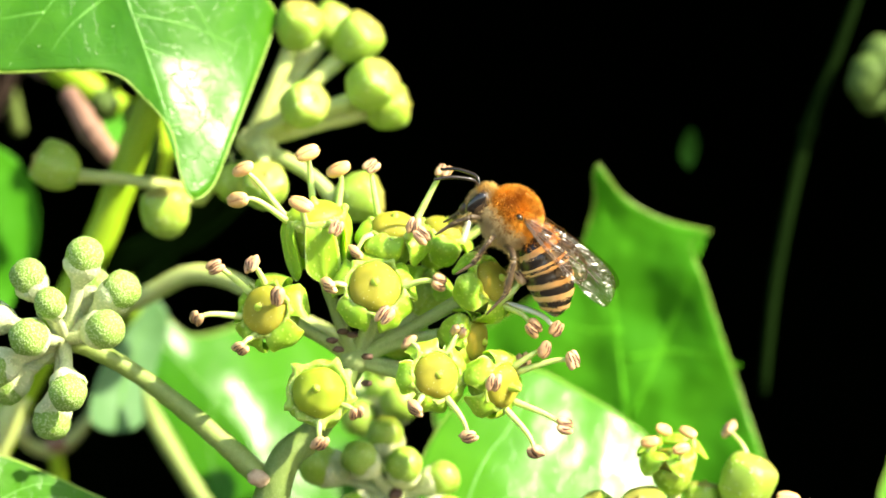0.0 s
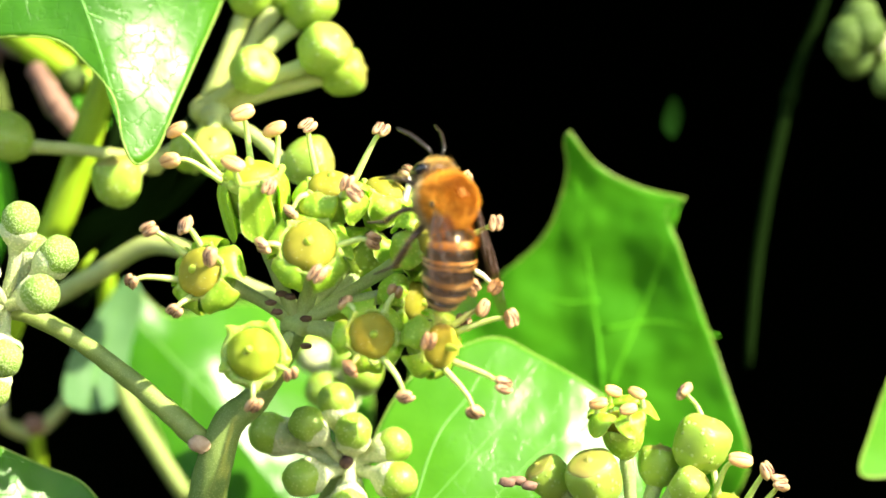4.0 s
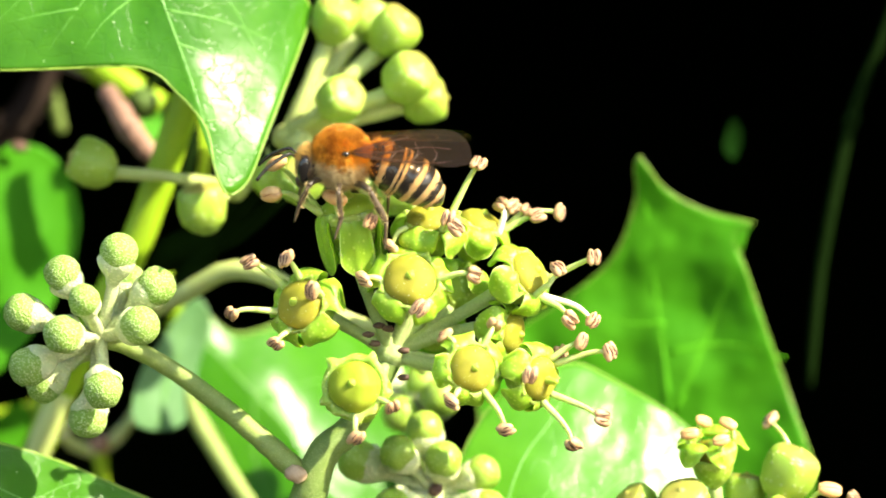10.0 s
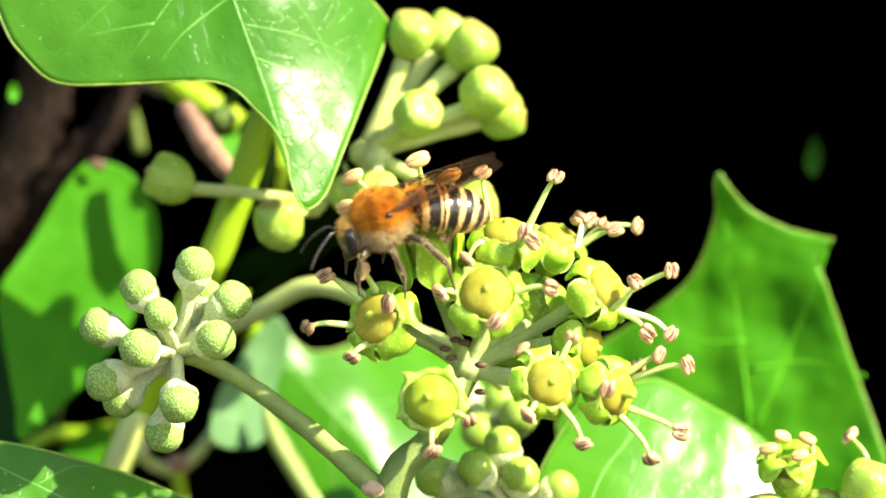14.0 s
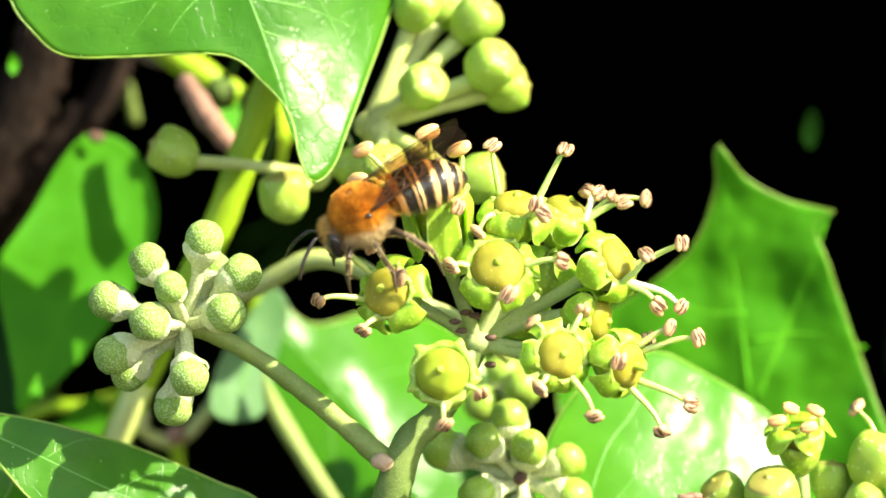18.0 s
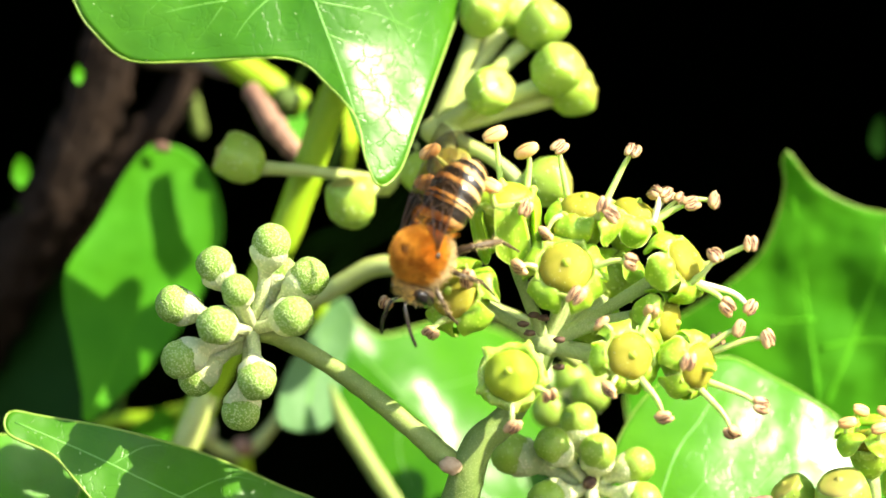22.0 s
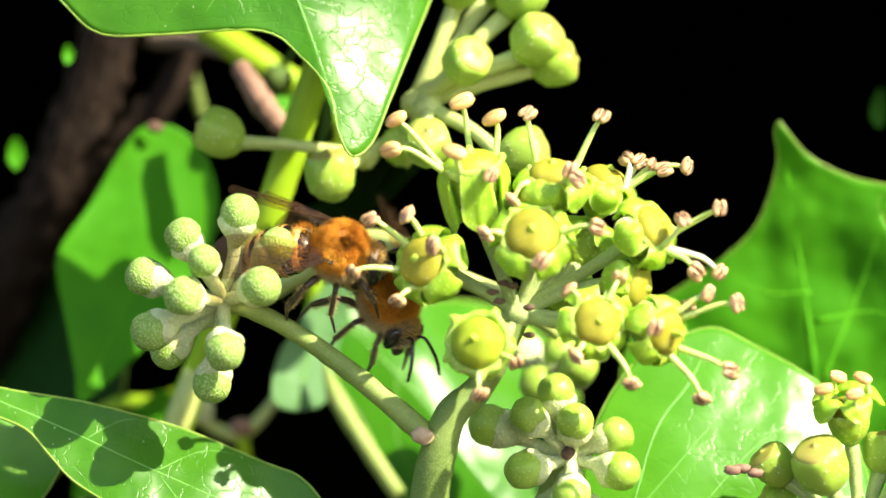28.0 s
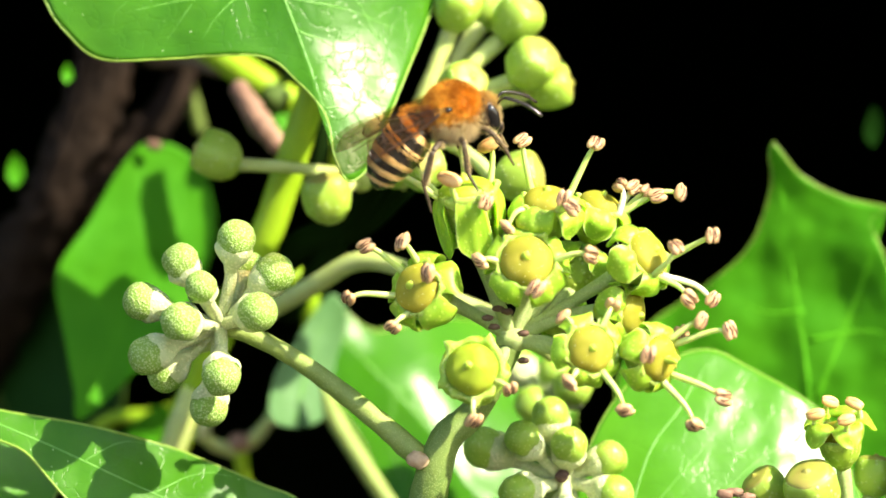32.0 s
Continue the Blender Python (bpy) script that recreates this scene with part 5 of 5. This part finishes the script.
                part("wing_vein", tube([(x * q, y * q, z2 + 0.04) for x, y, z2 in ln], [0.06 if i == 0 else 0.04, 0.024], 5, 5), WING_VEIN, w, at=at)
    # legs: hip, knee, ankle, foot
    for s in (1, -1):
        for nm, pts in (("foreleg", ((2.7, 0.9, -1.3), (3.6, 2.0, -1.5), (4.2, 1.9, -3.0), (4.5, 2.1, -4.3))),
                        ("midleg", ((1.3, 1.2, -1.5), (1.4, 2.7, -1.5), (1.1, 3.0, -3.6), (1.5, 3.5, -5.0))),
                        ("hindleg", ((0.2, 1.2, -1.4), (-0.9, 2.8, -1.3), (-2.2, 3.0, -3.6), (-2.2, 3.4, -5.6)))):
            p = [Vector((x, y * s, z)) for x, y, z in pts]
            thick = 0.36 if nm == "hindleg" else 0.27
            leg = part(nm, tube([p[0], p[0].lerp(p[1], 0.5) + Vector((0, 0, 0.15)), p[1]], [0.26, thick * 0.8, 0.2], 5, 9), LEG, b, "dark hairy leg")
            part("shin", tube([p[1], p[1].lerp(p[2], 0.6), p[2]], [0.18, thick * 0.78, 0.2], 5, 9), LEG, leg)
            part("foot", tube([p[2], p[2].lerp(p[3], 0.5), p[3]], [0.15, 0.12, 0.07], 5, 8), LEG, leg)
            hairs = bmesh.new()
            r = random.Random(len(nm) + s)
            for _ in range(420 if nm == "hindleg" else 240):
                f = r.random()
                q = p[0].lerp(p[1], f * 2) if f < 0.35 else p[1].lerp(p[2], (f - 0.35) / 0.65)
                d = Vector((r.gauss(0, 1), r.gauss(0, 1), r.gauss(0, 1))).normalized()
                e = d.orthogonal() * 0.022
                v = [hairs.verts.new(q + d * 0.2 + e), hairs.verts.new(q + d * 0.2 - e), hairs.verts.new(q + d * r.uniform(0.4, 0.62) - (p[1] - p[0]).normalized() * 0.12)]
                hairs.faces.new(v)
            part("leg_hair", hairs, FUR_BUFF, leg, "buff leg hairs", smooth=False)
    return b


bee_a = bee("bee", "ivy bee with fox-orange thorax and banded abdomen, on the flowers", 4)
bee_b = bee("bee", "second ivy bee that flies in and grapples with the first", 30)

# seconds, place (mm), turn (degrees)
BEE_A = [
    (0, 17.39, 0.01, 3.07, -17.59, -42.83, -176.87),
    (1, 17.41, 0.03, 2.78, -16.98, -44.57, -176.79),
    (1.4, 17.68, 0.02, 2.95, -16.98, -40.82, -176.93),
    (2, 17.78, -0.94, 5.63, -18.72, 21.56, -173.52),
    (2.2, 18.29, -1.04, 5.35, -19.29, 18.71, -173.52),
    (2.6, 18.36, -1.31, 4.74, -29.60, -37.84, -179.26),
    (3, 20.63, -1.76, -0.99, 1.69, -63.16, 144.46),
    (3.3, 19.16, -3.70, 0.06, -41.30, -69.13, 167.61),
    (3.5, 18.57, -3.71, -0.24, -33.98, -77.18, 160.38),
    (5.5, 11.97, -4.63, 4.59, -9.53, -58.80, 144.08),
    (6, 12.29, -4.53, 5.18, 0.47, -62.13, 139.22),
    (7, 10.00, -1.87, 6.75, -16.63, -26.14, 169.63),
    (8, 6.60, -0.17, 7.66, -33.04, -14.45, 167.81),
    (9, 3.31, -0.38, 8.20, -15.86, -6.87, 176.50),
    (10, 1.29, -1.07, 8.02, -19.73, -2.85, -179.13),
    (11, 0.77, -2.35, 7.54, -17.96, 11.63, -167.25),
    (12, 0.00, -2.35, 6.16, -19.21, 10.77, -168.37),
    (13, -0.22, -2.35, 6.16, -19.92, 10.42, -168.77),
    (14, -1.66, -2.43, 4.67, -23.14, 17.36, -170.00),
    (15, -3.07, -2.68, 2.00, -36.06, 54.10, -172.95),
    (15.5, -3.30, -2.66, 2.05, -35.39, 51.80, -173.20),
    (17.5, -3.98, -2.59, 2.61, -34.91, 26.78, -175.00),
    (18, -4.26, -2.54, 3.01, -32.80, 26.49, -175.09),
    (19, -4.48, -2.64, 2.40, -35.70, 33.83, -174.17),
    (20, -3.95, -2.72, 2.29, -40.66, 44.76, -174.97),
    (21, -6.09, -2.79, 0.68, -43.47, 53.25, -174.37),
    (22, -5.37, -2.92, 0.47, -42.25, 64.72, -168.04),
    (23, -6.06, -3.49, -2.38, -72.07, 65.52, 176.60),
    (23.5, -4.47, -3.57, -4.19, -78.79, 77.59, 176.71),
    (24, -5.88, -5.17, -1.82, -65.00, 15.85, 168.76),
    (24.25, -6.08, -4.12, -0.76, -80.28, -31.11, 140.47),
    (24.5, -6.94, -2.10, 0.71, -40.94, -76.89, 75.09),
    (24.75, -9.39, -0.47, 1.74, 42.45, -24.04, -26.72),
    (25, -10.21, 0.66, 3.62, 27.76, 39.62, -55.89),
    (25.5, -11.39, -0.29, 2.93, 64.99, 62.35, -40.60),
    (26.5, -10.94, 2.61, 0.76, 49.93, 35.02, -25.34),
    (27.5, -10.20, 5.00, -1.48, 30.87, 11.84, -6.20),
    (28, -11.90, 4.68, -2.57, 50.10, 9.02, -2.77),
    (28.2, -9.51, 3.77, -1.03, 88.78, 54.48, -8.01),
    (28.4, -10.36, 3.59, -1.66, 45.22, 18.04, -38.21),
    (28.6, -9.37, 3.95, 0.83, 61.48, -31.13, -43.02),
    (29, -7.90, 3.54, 2.82, 79.06, -34.95, -67.15),
    (29.5, -7.57, 3.49, 3.74, 77.59, -34.47, -63.66),
    (30, -7.96, 3.53, 4.37, 79.50, -35.26, -66.70),
    (30.5, -5.37, 1.12, 5.25, 33.40, -44.70, -9.28),
    (31, -5.45, -0.26, 7.12, 26.75, -13.59, -1.32),
    (31.5, -2.59, -0.58, 7.15, 23.32, -21.87, 5.73),
    (32, -1.74, -0.51, 9.84, 21.00, -15.15, 4.86),
]
BEE_B = [
    (0, 94.41, -20.26, 10.04, -11.34, 6.06, 177.60),
    (1.2, 64.60, -10.27, 3.66, -11.78, 8.06, 177.52),
    (1.5, 42.19, -5.53, 2.46, -23.58, 5.08, 175.12),
    (1.55, 30.77, -6.58, 4.53, -34.02, -31.90, 160.92),
    (1.6, 18.92, -7.23, 6.96, -34.34, -70.20, 144.43),
    (1.8, 24.04, -6.04, 1.25, 79.52, -77.40, 49.80),
    (2, 21.92, -4.32, -2.04, 150.27, -39.08, -0.31),
    (2.2, 21.51, -4.32, -1.56, 150.90, -40.37, -0.63),
    (2.6, 20.56, -1.24, -5.78, 140.12, -2.77, -8.36),
    (2.8, 18.58, -0.03, -6.45, 94.51, 43.18, -14.47),
    (3, 16.96, 1.62, -8.02, -4.71, 53.03, -85.24),
    (3.3, 19.06, -2.03, -11.58, 9.01, 53.91, -59.04),
    (3.5, 21.49, -8.10, -28.83, 14.92, 54.53, -52.13),
    (3.667, 31.88, -12.75, -31.62, 61.25, 23.84, -3.63),
    (3.833, 43.06, -17.23, -34.89, 75.35, -19.97, 14.06),
    (4, 55.03, -21.28, -37.92, 76.92, -65.88, 30.08),
    (4.6, 123.85, -1.31, 80.63, 47.76, -74.35, 51.02),
    (5.4, 110.49, 90.68, 389.24, -0.30, -77.79, 94.27),
    (23.2, 96.33, 90.68, 397.11, 3.66, -77.81, 89.93),
    (23.8, -105.33, -1.32, 131.21, -60.80, -68.04, 145.62),
    (24, -91.92, -6.32, 66.01, 29.07, -61.79, 40.30),
    (24.2, -78.32, -10.96, 1.36, 41.58, -27.64, 10.04),
    (24.5, -53.46, -8.64, -12.12, 27.11, -14.45, 6.12),
    (24.65, -23.83, -5.94, -6.93, 38.72, -34.69, 10.56),
    (24.8, -6.96, -5.86, -4.13, -82.02, -78.68, 148.64),
    (24.867, -6.69, -5.41, -5.01, -84.67, -28.21, 163.87),
    (24.933, -7.28, -4.48, -5.43, -74.59, 21.33, 176.08),
    (25, -8.82, -3.30, -6.31, -31.19, 62.35, -139.40),
    (25.167, -9.06, -3.89, -5.86, -88.34, 32.47, 169.86),
    (25.333, -9.82, -4.14, -5.96, -107.77, -10.20, 160.13),
    (25.5, -11.20, -3.86, -6.00, -128.82, -53.57, 166.52),
    (26.5, -8.85, 3.03, -7.38, -123.19, -47.86, 166.58),
    (26.833, -8.94, 5.65, -7.56, -101.17, -10.52, 120.37),
    (27.167, -9.73, 9.26, -7.47, -110.77, 30.11, 83.86),
    (27.5, -10.52, 13.95, -7.97, -160.36, 48.74, 15.97),
    (27.667, -9.39, 12.59, -7.03, 143.53, 60.36, 7.78),
    (27.833, -8.55, 11.25, -6.35, 71.55, 61.18, -18.00),
    (28, -7.92, 9.62, -5.82, 13.34, 50.13, -28.61),
    (28.067, -2.96, 7.75, -7.31, -17.17, 46.90, -94.57),
    (28.133, 2.05, 5.00, -9.16, -27.38, 28.21, -143.74),
    (28.2, 6.43, 1.56, -11.09, -19.66, 9.23, 175.92),
    (28.267, 9.78, -0.31, -10.35, -12.90, -9.02, 120.45),
    (28.333, 12.40, -0.98, -9.24, 6.48, -13.18, 61.19),
    (28.4, 15.69, -0.46, -7.65, 20.06, 0.86, 4.23),
    (28.6, 35.93, -3.46, -8.44, 20.28, 6.40, 4.22),
    (28.8, 51.58, -5.44, -8.42, 20.59, 17.86, 4.29),
    (28.925, 49.78, -5.56, -7.85, 34.39, 55.42, 4.18),
    (29.05, 48.44, -5.88, -7.76, 150.24, 81.42, 108.76),
    (29.125, 40.56, -5.02, -6.67, -61.25, 52.77, -157.12),
    (29.2, 32.36, -5.45, -6.01, -21.10, 20.33, 175.58),
    (29.5, 17.74, -5.42, 10.05, -18.98, 10.75, 176.06),
    (29.7, 12.69, -8.39, 19.70, -15.89, -15.74, 176.26),
    (30, 3.80, -60.40, 59.33, -15.62, -21.67, 176.09),
    (30.4, 21.50, -30.99, 127.54, -28.59, -45.61, 159.26),
    (30.8, 39.07, -1.26, 195.94, -34.21, -71.65, 139.99),
    (31.3, 93.70, 90.69, 397.34, 4.46, -77.86, 92.21),
    (32, 96.16, 90.69, 395.58, 3.63, -77.83, 91.07),
]


# seconds, degrees by which the first bee's wings open, lift and roll
WINGS = [(0, 6, -2, 36), (1.4, 6, -2, 36), (2, 18, 4, 36), (3, 26, 0, 36), (3.5, 14, -4, 36), (5.5, 4, -8, 36), (8, 2, -10, 36), (9, 3, -4, 36), (11, 4, 0, 36), (12.5, -2, 3, 14), (14, -4, 4, 6), (15.5, -4, 7, 6), (18, -4, 12, 6), (22, -4, 11, 6), (23, -3, 5, 6), (24, -3, 2, 6), (24.6, 16, -4, 36), (25.5, 24, 0, 36), (27.5, 20, -2, 36), (28.5, 14, -6, 36), (30, 12, -8, 44), (30.5, 14, -4, 56), (31, 12, -2, 56), (32, 4, -16, 44)]

# seconds, degrees by which the first bee's abdomen curls under
CURL = [(0, 4), (1.4, 6), (2, 34), (2.6, 40), (3, 68), (3.3, 30), (3.5, 18), (6, 4), (11, 6), (12, 10), (13, 8), (15, -8), (20, -14), (22, -12), (23.5, -4), (24.5, 22), (25.5, 18), (28, 6), (28.8, 42), (30, 44), (30.5, 36), (31, 26), (32, 14)]


def motions():
    for ob, rows in ((bee_a, BEE_A), (bee_b, BEE_B)):
        walk(ob, [(t, pose(x * MM, y * MM, z * MM, rx, ry, rz)) for t, x, y, z, rx, ry, rz in rows])
    body = next(c for c in bee_a.children if c.name.startswith("abdomen"))
    for wing in [c for c in bee_a.children if "wing" in c.name]:
        s, k = (1 if wing.matrix_basis.translation.y > 0 else -1), (1 if wing.name.startswith("hind") else 0)
        place = wing.matrix_basis.translation.copy()
        walk(wing, [(t, Matrix.Translation(place) @ pose(0, 0, 0, -roll * s, lift - k, -(out * (1 + 0.25 * k) + 2 * k) * s)) for t, out, lift, roll in WINGS])
    walk(body, [(t, Matrix.Translation(WAIST * MM) @ pose(0, 0, 0, 0, -a, 0)) for t, a in CURL])


motions()
